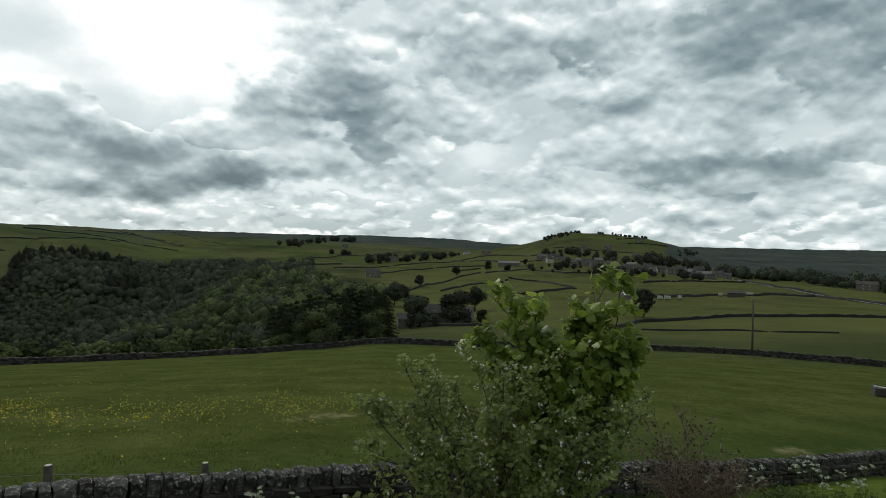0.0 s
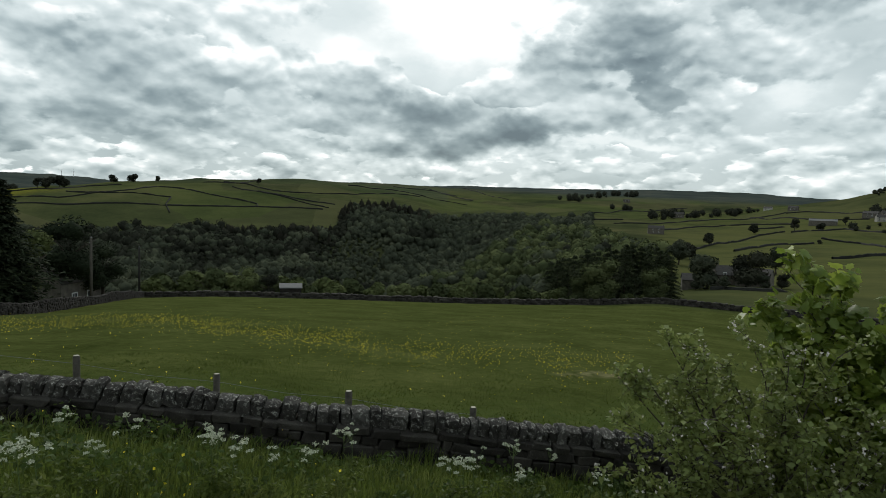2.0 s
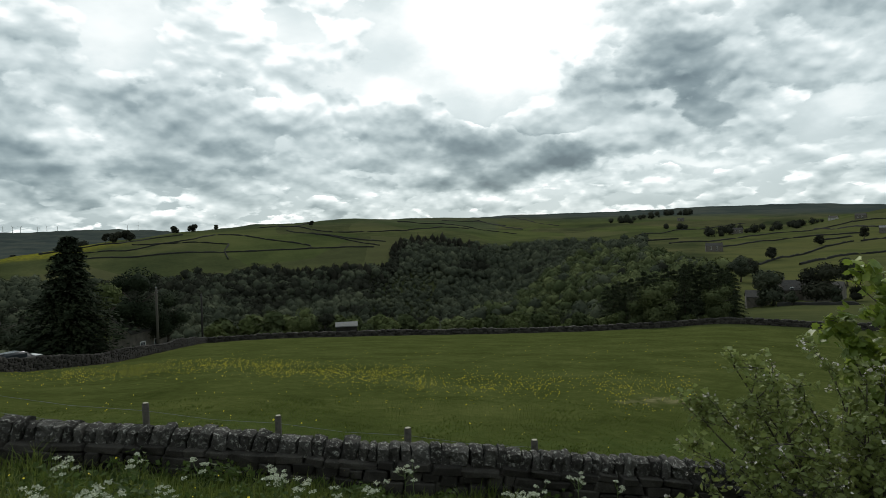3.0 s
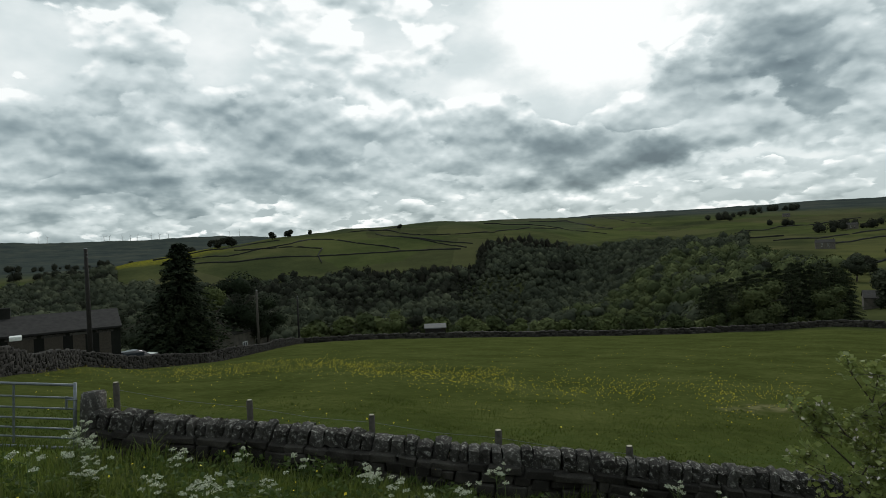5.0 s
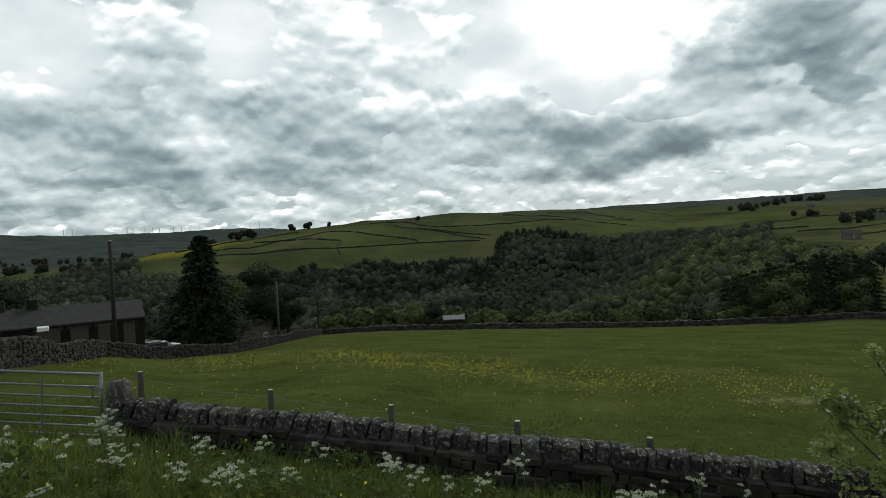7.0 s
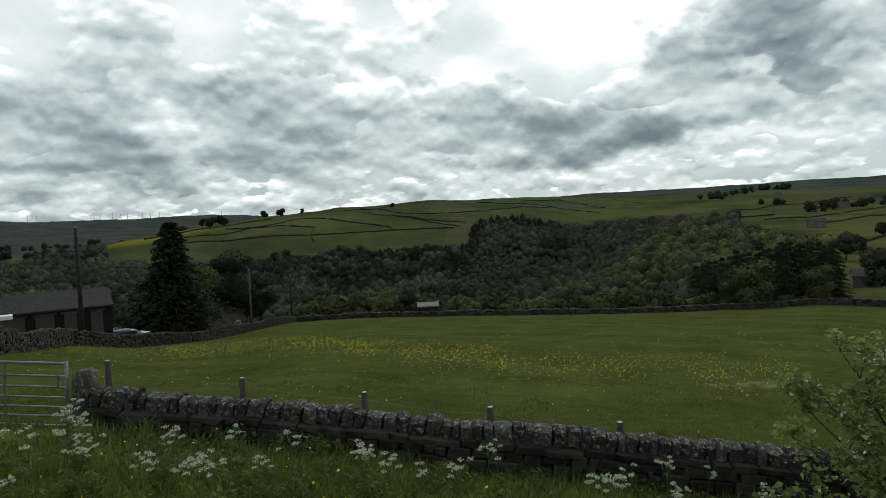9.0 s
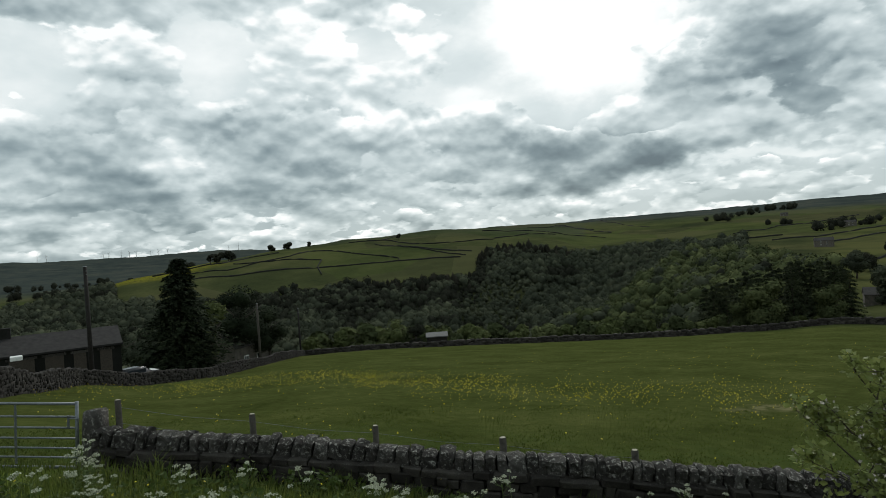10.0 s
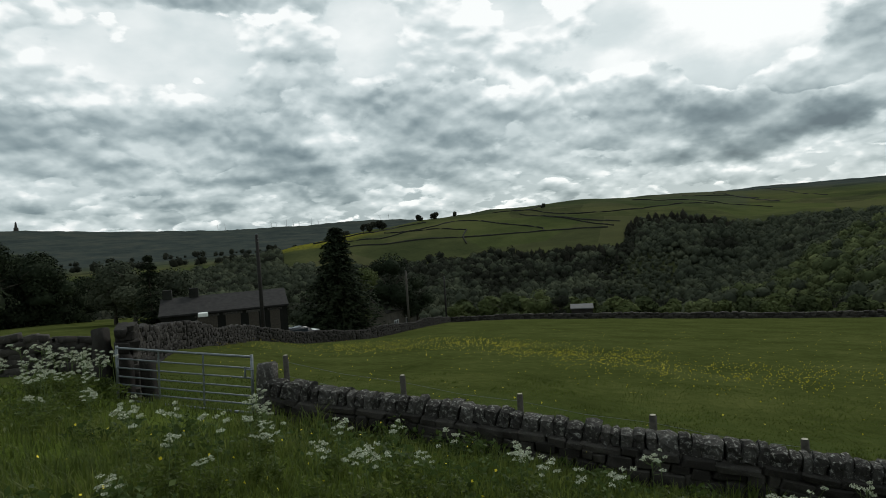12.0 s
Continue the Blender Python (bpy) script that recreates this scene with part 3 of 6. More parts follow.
def build_land():
    az = np.concatenate([np.arange(-180, -60, 4.0), np.arange(-60, 112, 0.4), np.arange(112, 180, 4.0)])
    r = np.concatenate([[0.02, 0.4, 1, 1.6], np.geomspace(2.2, 60, 90), np.geomspace(61.5, 4850, 190)])
    na, nr = len(az), len(r)
    verts = np.zeros((nr, na, 3), np.float32)
    masks = {k: np.zeros((nr, na), np.float32) for k in ("pasture", "moor", "wood", "verge", "bare", "gold", "lush", "dry")}
    patches = [polar(10.6, 23.5), polar(-29.5, 27), polar(-36.5, 30)]
    for i, rr in enumerate(r):
        for j, aa in enumerate(az):
            x, y = -math.sin(radians(aa)) * rr, math.cos(radians(aa)) * rr
            verts[i, j] = x, y, ground_z(x, y)
            u, n = wall_uv(x, y)
            masks["verge"][i, j] = 1.0 if n < WALL_N + 0.1 and rr < 60 else 0.0
            masks["pasture"][i, j] = np.clip((rr - 105) / 15, 0, 1)
            # share of the haze-tinted moor colour, growing with distance
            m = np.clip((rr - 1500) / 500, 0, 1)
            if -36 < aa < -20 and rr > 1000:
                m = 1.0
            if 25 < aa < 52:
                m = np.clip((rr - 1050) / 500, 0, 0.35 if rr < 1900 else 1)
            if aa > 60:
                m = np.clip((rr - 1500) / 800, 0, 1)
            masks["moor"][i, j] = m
            masks["lush"][i, j] = np.clip((n - WALL_N - 0.2) / 1.5, 0, 1) * np.clip(1.3 - (n - WALL_N) / 6.5, 0, 1) if rr < 60 else 0.0
            masks["gold"][i, j] = np.clip(1.5 - ((aa - 63) / 5.5) ** 2 - ((rr - 960) / 70) ** 2, 0, 1)
            # bearing and range of the fields coloured as if lit more strongly
            masks["dry"][i, j] = np.clip((8 - aa) / 3, 0, 1) * np.clip((rr - 130) / 40, 0, 1) * np.clip((1100 - rr) / 250, 0, 1)
            masks["wood"][i, j] = 1.0 if in_wood(aa, rr) else 0.0
            for k, c in enumerate(patches):
                w, h = ((1.6, 0.5), (1.2, 0.4), (3.2, 1.4))[k]
                du, dn = u - wall_uv(c.x, c.y)[0], n - wall_uv(c.x, c.y)[1]
                masks["bare"][i, j] = max(masks["bare"][i, j], np.clip(1.4 - (du / w) ** 2 - (dn / h) ** 2, 0, 1))
    idx = np.arange(nr * na).reshape(nr, na)
    a, b = idx[:-1], np.roll(idx, -1, 1)[:-1]
    c, d = np.roll(idx, -1, 1)[1:], idx[1:]
    faces = np.stack([a, b, c, d], -1).reshape(-1, 4)
    cap = [[idx[0, j], idx[0, j + 1], idx[0, na - 2 - j], idx[0, na - 1 - j]] for j in range(na // 2 - 1)]
    faces = np.concatenate([faces, cap])
    me = mesh_np("ground", verts.reshape(-1, 3), faces, M_GROUND, True)
    for k, v in masks.items():
        at = me.attributes.new(k, "FLOAT", "POINT")
        at.data.foreach_set("value", v.ravel())
    return tagged(new("ground", me), "sloping green pasture, meadow and moor reaching the horizon", "ground", kind="structure")


build_land()


def build_woods():
    rng = np.random.default_rng(5)
    A, B, C, D = [], [], [], []
    rr = 180.0
    while rr < 1150:
        step = 3.8 + rr * 0.0044
        az = 5.0
        while az < 108:
            az += math.degrees(step / rr) * (0.7 + 0.6 * rng.random())
            r = rr + step * (rng.random() - 0.5)
            k = in_wood(az, r)
            if not k:
                continue
            p = polar(az, r)
            patch = noise.noise(Vector((p.x, p.y, 0)) / 45)
            rad = step * (0.38 + 0.42 * rng.random() ** 1.5) * (1.0 + 0.25 * patch)
            scrub = k == 1 and 30.5 < az < 37 and 400 < r < 600
            if scrub:                           # young growth on the old scree
                rad *= 0.6
            tall = 0.8 + 0.4 * rng.random()
            item = (p.x, p.y, p.z + rad * (0.7 + 1.1 * rng.random()), rad, tall)
            edge = wood_top(az)
            if k == 1 and r > edge - 60 - 70 * patch and 26 < az < 45 and rng.random() < 0.45:
                D.append((p.x, p.y, p.z + rad * 1.4, rad * 0.95, 1.0 + 0.6 * rng.random()))
            elif k == 2 and rng.random() < 0.75:
                B.append(item)
            # upper edge and scattered patches take the shade-coloured canopy
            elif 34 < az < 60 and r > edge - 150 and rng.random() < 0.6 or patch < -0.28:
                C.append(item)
            else:
                A.append(item)
        rr += step * 0.85
    canopy("hillside_wood", A, M_WOOD_A, "dense broadleaf wood covering the far valley side", "woodland")
    canopy("spring_wood", B, M_WOOD_B, "bright new-leaved broadleaf wood on a steep spur", "woodland")
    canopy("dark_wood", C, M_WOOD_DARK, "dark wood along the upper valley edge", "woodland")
    canopy("larch_wood", D, M_LARCH, "brown-dark larches along the upper edge of the wood", "woodland", CONES)


build_woods()

# ---- dry-stone walls ----


def stone_mesh(name, seed, mat):
    """A hand-dressed block in a unit cube, its edges worn off."""
    rng = np.random.default_rng(seed)
    bm = bmesh.new()
    bmesh.ops.create_cube(bm, size=1.0)
    for v in bm.verts:
        v.co += Vector(rng.normal(size=3) * 0.07)
    bmesh.ops.bevel(bm, geom=bm.edges[:], offset=0.075, segments=1, affect="EDGES", profile=0.6)
    return bm_mesh(name, bm, mat, False)


def cope_mesh(seed):
    """A coping stone: a squarish block on edge with a worn round head, in a unit cube."""
    rng = np.random.default_rng(seed)
    bm = bmesh.new()
    bmesh.ops.create_cube(bm, size=1.0)
    bmesh.ops.subdivide_edges(bm, edges=bm.edges[:], cuts=2, use_grid_fill=True)
    skew, crown = rng.normal() * 0.10, rng.uniform(0.04, 0.16)
    for v in bm.verts:
        x, y, z = v.co
        k = 1 - 0.12 * (2 * x) ** 4 * (2 * y) ** 4
        top = max(0.0, z + 0.1) / 0.6
        z -= top * (crown * (2 * x) ** 2 * 0.75 + 0.16 * (2 * y) ** 2)
        v.co = Vector((x * (k - 0.05 * top) + skew * z, y * (k - 0.08 * top), z)) + Vector(rng.normal(size=3) * 0.032)
    return bm_mesh("coping_stone", bm, M_COPE, False)


COPES = [cope_mesh(20 + i) for i in range(14)]
BLOCKS = [stone_mesh("stone", 40 + i, M_STONE) for i in range(8)]


def block_arrays(me):
    v = np.array([p.co[:] for p in me.vertices])
    me.calc_loop_triangles()
    return v, np.array([t.vertices[:] for t in me.loop_triangles])


BLOCK_NP = [block_arrays(b) for b in BLOCKS]


def lay(me, parent, x, y, z, yaw, sx, sy, sz, lean=0.0, tip=0.0):
    ob = new(me.name.split(".")[0], me)
    ob.parent = parent
    ob.matrix_basis = Matrix.Translation((x, y, z)) @ Euler((tip, lean, yaw)).to_matrix().to_4x4() @ Matrix.Diagonal((sx, sy, sz, 1))
    return ob


def laid(arr, x, y, z, yaw, sx, sy, sz, lean=0.0):
    m = np.array(Euler((0, lean, yaw)).to_matrix())
    v, f = arr
    return (v * [sx, sy, sz]) @ m.T + [x, y, z], f


WALL_YAW = math.atan2(UY, UX)


def build_road_wall():
    rng = random.Random(3)
    wall = thing("drystone_wall", Matrix.Identity(4), "dark gritstone field wall with upright lichened coping stones", "stone wall")
    u0, u1 = -6.75, 31.0
    # hearting
    vs, fs = [], []
    n = 42
    for i in range(n):
        u = u0 + 0.1 + (u1 - u0 - 0.2) * i / (n - 1)
        top = wall_top(u) - 0.28
        for dn, z in ((-0.15, top), (0.15, top), (0.2, top - 1.2), (-0.2, top - 1.2)):
            vs.append((*wall_xy(u, WALL_N + dn), z))
        if i:
            a, b = 4 * (i - 1), 4 * i
            for k in range(4):
                fs.append((a + k, b + k, b + (k + 1) % 4, a + (k + 1) % 4))
    part("hearting", mesh_np("hearting", vs, fs, M_STONE), None, wall)
    rest = []
    u = u0 + 0.12
    while u < u1:
        w = rng.uniform(0.12, 0.21) if rng.random() < 0.8 else rng.uniform(0.21, 0.30)
        h = rng.uniform(0.22, 0.30)
        x, y = wall_xy(u + w / 2, WALL_N + rng.uniform(-0.03, 0.03))
        z = wall_top(u + w / 2) - 0.27 + h / 2 + rng.uniform(-0.015, 0.015) + 0.015 * math.sin(u * 1.7)
        lay(rng.choice(COPES), wall, x, y, z, WALL_YAW + rng.uniform(-0.12, 0.12), w * 1.0, rng.uniform(0.34, 0.44), h * 1.05, rng.uniform(-0.08, 0.2) + 0.06, rng.uniform(-0.1, 0.1))
        u += w
    # courses below, face to the road
    for row in range(6):
        u = u0 + rng.uniform(0, 0.3)
        while u < u1:
            w = rng.uniform(0.22, 0.6) if row == 0 else rng.uniform(0.14, 0.46)
            h = (0.11, 0.15, 0.17, 0.15, 0.17, 0.17)[row]
            below = (0.0, 0.11, 0.26, 0.43, 0.58, 0.75)[row]
            proud = rng.uniform(-0.01, 0.05) if row == 0 else rng.uniform(-0.04, 0.035)
            x, y = wall_xy(u + w / 2, WALL_N - 0.16 - 0.02 * row - proud)
            z = wall_top(u + w / 2) - 0.265 - below - h / 2 + rng.uniform(-0.022, 0.022)
            args = (x, y, z, WALL_YAW + rng.uniform(-0.06, 0.06), w * 0.95, 0.24, h * 0.94 * rng.uniform(0.8, 1.25), rng.uniform(-0.07, 0.07) + 0.128)
            if row < 5 and -6.8 < u < 9.0 and not (row == 4 and u > 3):
                lay(rng.choice(BLOCKS), wall, *args)
            else:
                rest.append(laid(rng.choice(BLOCK_NP), *args))
            u += w
    u = u0
    while u < u1:                       # the field face, one rough course high
        w = rng.uniform(0.3, 0.6)
        x, y = wall_xy(u + w / 2, WALL_N + 0.17)
        rest.append(laid(rng.choice(BLOCK_NP), x, y, wall_top(u + w / 2) - 0.44, WALL_YAW, w, 0.24, 0.24, 0.128))
        rest.append(laid(rng.choice(BLOCK_NP), x, y, wall_top(u + w / 2) - 0.7, WALL_YAW, w, 0.26, 0.28, 0.128))
        u += w
    v, f = gather(rest)
    tagged(part("walling_stones", mesh_np("walling_stones", v, f, M_STONE, False), None, wall), kind="stuff")
    return wall


build_road_wall()


def along(path, step):
    """Places at even steps along (az, r) corners, with bearings."""
    pts = [polar(a, r) for a, r in path]
    out = []
    for a, b in zip(pts, pts[1:]):
        d = b - a
        n = max(1, int(d.to_2d().length / step))
        for i in range(n):
            out.append(a.lerp(b, i / n))
    out.append(pts[-1])
    return out


def rubble_wall(label, path, height, stone, mat, near=0.0, seed=1, cope=True, thick=0.45, name="drystone_wall", jag=0.1, course=0.0):
    """A wall of stacked rubble along a path; stones nearer than `near` are pieces of their own."""
    rng = random.Random(seed)
    wall = thing(name, Matrix.Identity(4), label, "stone wall")
    pts = along(path, stone)
    rest, core_v, core_f = [], [], []
    for i in range(len(pts) - 1):
        a, b = pts[i], pts[i + 1]
        d = (b - a).to_2d()
        yaw = math.atan2(d.y, d.x)
        nx, ny = -math.sin(yaw), math.cos(yaw)
        base = min(ground_z(a.x, a.y), ground_z(b.x, b.y)) - 0.08
        hh = height * (1 + 0.25 * max(0.0, 1 - abs(a.length - 14) / 20)) * (1 + jag * noise.noise(Vector((a.x, a.y, 0)) * 0.15))
        rows = max(2, round(hh / (course or stone * 0.5)))
        rh = hh / rows
        for row in range(rows):
            for side in (-1, 1):
                if cope and row == rows - 1 and side == 1:
                    continue
                k = side * (thick / 2 - 0.1 - 0.05 * row / rows)
                if cope and row == rows - 1:
                    k = 0.0
                sy = thick * (0.95 if cope and row == rows - 1 else 0.5)
                off = rng.uniform(-0.5, 0.5) * stone
                x, y = a.x + d.x * 0.5 + nx * k + math.cos(yaw) * off, a.y + d.y * 0.5 + ny * k + math.sin(yaw) * off
                z = base + rh * (row + 0.5) + rng.uniform(-0.2, 0.2) * rh
                args = (x, y, z, yaw + rng.uniform(-0.25, 0.25), d.length * rng.uniform(0.8, 1.25), sy, rh * rng.uniform(0.9, 1.3), rng.uniform(-0.2, 0.2))
                if math.hypot(x, y) < near and side == -1:
                    lay(rng.choice(BLOCKS), wall, *args)
                else:
                    rest.append(laid(rng.choice(BLOCK_NP), *args))
        for q in (a, b):
            zz = ground_z(q.x, q.y)
            for k, z in ((-thick * 0.3, zz - 0.2), (-thick * 0.25, zz + hh * 0.85), (thick * 0.25, zz + hh * 0.85), (thick * 0.3, zz - 0.2)):
                core_v.append((q.x + nx * k, q.y + ny * k, z))
        o = 8 * i
        for k in range(3):
            core_f.append((o + k, o + k + 1, o + k + 5, o + k + 4))
    part("hearting", mesh_np("hearting", core_v, core_f, mat), None, wall)
    if rest:
        v, f = gather(rest)
        tagged(part("walling_stones", mesh_np("walling_stones", v, f, mat, False), None, wall), kind="stuff")
    return wall


rubble_wall("rough tumbled gritstone wall curving along the meadow edge", [(79.0, 14.6), (78.6, 20), (75.5, 32), (69, 50), (64, 58), (59.5, 65), (56, 80), (51.2, 112)], 1.25, 0.40, M_OLDWALL, near=21, seed=4, jag=0.3, course=0.17, cope=False)
rubble_wall("long low dark stone wall closing the far side of the meadow", [(51.2, 112), (45.8, 112), (38, 111), (30, 111), (22, 111), (15, 112), (9.3, 113), (4.6, 115), (-3.7, 113), (-11.4, 115), (-19.3, 118), (-26.8, 118), (-36, 114), (-44, 110)], 1.08, 0.75, M_STONE, seed=6, thick=0.6)
rubble_wall("dark stone wall beside the lane with flowers before it", [(80.6, 20.0), (84.0, 19.5), (88, 20), (96, 21)], 1.0, 0.34, M_STONE, near=0, seed=9)

# ---- gate, gateposts, fence ----


def build_gate():
    a, b = Vector((-13.62, 2.43, -2.90)), Vector((-11.0, 4.12, -3.07))
    d = b - a
    yaw = math.atan2(d.y, d.x)
    g = thing("field_gate", Matrix.Translation(a) @ Euler((0, -math.atan2(d.z, d.to_2d().length), yaw)).to_matrix().to_4x4(), "galvanised steel seven-bar field gate, closed, beside the stone gatepost", "gate")
    L, Hh = d.length, 1.04
    for i, z in enumerate((-0.03, 0.13, 0.28, 0.44, 0.61, 0.79, 1.0)):
        r = 0.024 if i in (0, 6) else 0.017
        part("bar", tube_bm([(0, 0, z), (L * 0.5, 0, z - 0.004), (L, 0, z)], [r] * 3, 8), M_GALV, g, smooth=True)
    for x in (0.0, L):
        part("end_stile", tube_bm([(x, 0, 0.0), (x, 0, Hh)], [0.028] * 2, 8), M_GALV, g, smooth=True)
    for x in (L * 0.335, L * 0.665):
        part("upright_strap", box_bm(x - 0.02, -0.03, 0.02, x + 0.02, -0.022, 0.98), M_GALV, g)
    part("latch", box_bm(L - 0.14, -0.05, 0.62, L - 0.11, -0.02, 0.82, 0.006), M_GALV, g)
    part("latch_bolt", tube_bm([(L - 0.14, -0.03, 0.77), (L + 0.06, -0.03, 0.77)], [0.012] * 2, 6), M_GALV, g)
    for z in (0.25, 0.9):
        part("hinge", tube_bm([(-0.09, 0, z - 0.05), (-0.05, 0, z - 0.05), (-0.05, 0, z + 0.05)], [0.016] * 3, 6), M_GALV, g)


build_gate()


def gatepost(label, x, y, w, dd, top, lean, seed, name="gatepost", mat=None):
    rng = np.random.default_rng(seed)
    bm = bmesh.new()
    bmesh.ops.create_cube(bm, size=1.0)
    bmesh.ops.subdivide_edges(bm, edges=[e for e in bm.edges if abs(e.verts[0].co.z - e.verts[1].co.z) > 0.5], cuts=4)
    z0 = ground_z(x, y) - 0.25
    for v in bm.verts:
        v.co += Vector(rng.normal(size=3) * 0.025)
        t = v.co.z + 0.5
        v.co = Vector((v.co.x * w * (1 - 0.12 * t) + lean * t, v.co.y * dd * (1 - 0.1 * t), z0 + t * (top - z0)))
    bmesh.ops.bevel(bm, geom=[e for e in bm.edges if len(e.link_faces) == 2 and e.calc_face_angle() > 0.7], offset=0.03, segments=2, affect="EDGES")
    me = bm_mesh(name, bm, mat or M_COPE, True)
    ob = new(name, me)
    ob.matrix_world = Matrix.Translation((x, y, 0)) @ Matrix.Rotation(WALL_YAW, 4, "Z")
    return tagged(ob, label, "gatepost")


gatepost("squat dark gritstone gatepost at the wall end", -10.80, 4.32, 0.30, 0.36, -2.17, 0.05, 5)
gatepost("rough dark stone gatepost at the hinge side", -13.80, 2.62, 0.25, 0.30, -2.12, 0.03, 6, mat=M_OLDWALL)
gatepost("dark stone gatepost with a rounded top", -13.60, 3.02, 0.22, 0.30, -2.20, -0.03, 7, mat=M_OLDWALL)
gatepost("weathered round-headed stone post among the flowers", -16.9, 2.75, 0.34, 0.36, -1.85, 0.0, 8, mat=M_OLDWALL)


def build_fence():
    rng = random.Random(8)
    fence = thing("wire_fence", Matrix.Identity(4), "wire stock fence on round timber posts behind the wall", "fence")
    tops = []
    rows = [(-10.66, 4.66, -2.10)] + [(-8.754 + 1.684 * k, 5.90 + 1.098 * k, -2.441 - 0.28 * k) for k in range(4)]
    rows += [(-8.754 + 1.684 * k, 5.90 + 1.098 * k, -2.85 - 0.28 * k) for k in range(4, 12)]
    for i, (x, y, z) in enumerate(rows):
        r = rng.uniform(0.048, 0.058)
        gz = ground_z(x, y) - 0.3
        lx = rng.uniform(-0.03, 0.03)
        p = part("fence_post", tube_bm([(x + lx, y, gz), (x + lx * 0.5, y, (gz + z) / 2), (x, y, z - 0.015), (x, y, z)], [r * 1.05, r, r, r * 0.85], 10), M_POST, fence, smooth=True)
        part("sawn_top", tube_bm([(x, y, z + 0.002), (x, y, z + 0.006)], [r * 0.8, r * 0.78], 10), M_POSTTOP, p)
        tops.append(Vector((x, y, z)))
    for drop in (0.12, 0.38):
        for a, b in zip(tops, tops[1:]):
            mid = a.lerp(b, 0.5) - Vector((0, 0, drop + 0.04))
            part("wire", tube_bm([a - Vector((0, 0, drop)), mid, b - Vector((0, 0, drop))], [0.003] * 3, 4), M_GALV, fence)


M_POSTTOP = plain("sawn_timber", (0.42, 0.38, 0.31), 0.9, vary=0.2, scale=20)
build_fence()

# ---- field walls on the hillsides and across the valley ----


def field_wall(path, height=1.3, mat=None, label="dark dry-stone field wall across the hillside"):
    """A long far wall: a ragged-topped body that follows the ground."""
    rng = random.Random(int(path[0][0] * 100))
    far = path[0][1]
    pts = along(path, max(2.0, far * 0.005))
    vs, fs = [], []
    t = 0.3 + far * 0.0002
    for i, p in enumerate(pts):
        q, o = pts[min(i + 1, len(pts) - 1)], pts[max(i - 1, 0)]
        d = (q - o).to_2d().normalized()
        nx, ny = -d.y * t, d.x * t
        z = ground_z(p.x, p.y)
        h = height * rng.uniform(0.8, 1.2) * (0.3 if rng.random() < 0.04 else 1)
        vs += [(p.x - nx * 1.2, p.y - ny * 1.2, z - 0.6), (p.x - nx, p.y - ny, z + h * 0.8), (p.x, p.y, z + h), (p.x + nx, p.y + ny, z + h * 0.8), (p.x + nx * 1.2, p.y + ny * 1.2, z - 0.6)]
        if i:
            a, b = 5 * (i - 1), 5 * i
            fs += [(a + k, a + k + 1, b + k + 1, b + k) for k in range(4)]
    return tagged(new("field_wall", mesh_np("field_wall", vs, fs, mat or M_FARSTONE)), label, "stone wall", "hillside field walls")


HILL_WALLS = [
    [(63.2, 932), (60.5, 940), (57.7, 944), (55.3, 1020), (52.8, 1032)],
    [(61.0, 896), (57.2, 868), (54.8, 892), (51.8, 912), (50.1, 960), (48.2, 932), (45.8, 880), (42.1, 832)],
    [(60.1, 848), (56.8, 824), (53.9, 820), (50.4, 820), (46.8, 812), (42.1, 820), (39.0, 820), (36.4, 816)],
    [(42.1, 832), (42.1, 820)],
    [(56.7, 924), (53.8, 888), (50.6, 872), (49.1, 860), (49.5, 824), (49.2, 776)],
]
MOOR_EDGE_WALLS = [
    [(44.9, 1120), (42.6, 1052), (40.0, 972), (38.4, 976), (35.3, 1004), (33.2, 1044)],
    [(44.2, 1020), (41.6, 920), (39.0, 880), (35.9, 832)],
    [(41.6, 916), (38.5, 888), (35.3, 864)],
    [(46.7, 1096), (43.6, 1080), (41.8, 1180)],
    [(34.2, 1192), (30.1, 1216), (26.6, 1148), (23.2, 1120)],
    [(33.2, 1060), (30.1, 1124), (27.6, 1140)],
    [(30.1, 1452), (26.1, 1488), (22.7, 1240)],
    [(25.1, 2000), (21.7, 1528), (19.4, 1436)],
    [(27.6, 1580), (24.2, 1376)],
    [(12.8, 1012), (10.0, 1104), (6.9, 1252), (4.0, 1412)],
    [(15.9, 808), (12.4, 860), (9.2, 876)],
]
VALE_WALLS = [
    [(10.0, 816), (6.9, 812), (4.3, 880), (1.2, 1000), (-1.9, 1016), (-3.5, 1056)],
    [(3.3, 448), (0.7, 544), (-1.7, 640), (-3.5, 696)],
    [(0.1, 444), (-3.5, 544), (-5.6, 576)],
    [(-6.1, 612), (-8.7, 584), (-12.0, 476)],
    [(-6.9, 380), (-9.2, 400), (-12.2, 468)],
    [(6.9, 660), (2.8, 808), (-0.9, 852), (-4.0, 824)],
    [(-0.9, 1040), (-5.0, 872), (-9.1, 844)],
    [(-3.5, 1044), (-6.1, 1024), (-10.1, 908)],
    [(-4.0, 676), (-7.6, 760), (-11.2, 660), (-15.2, 715)],
    [(-0.9, 772), (-3.5, 796)], [(1.7, 183), (-4, 173)],
]
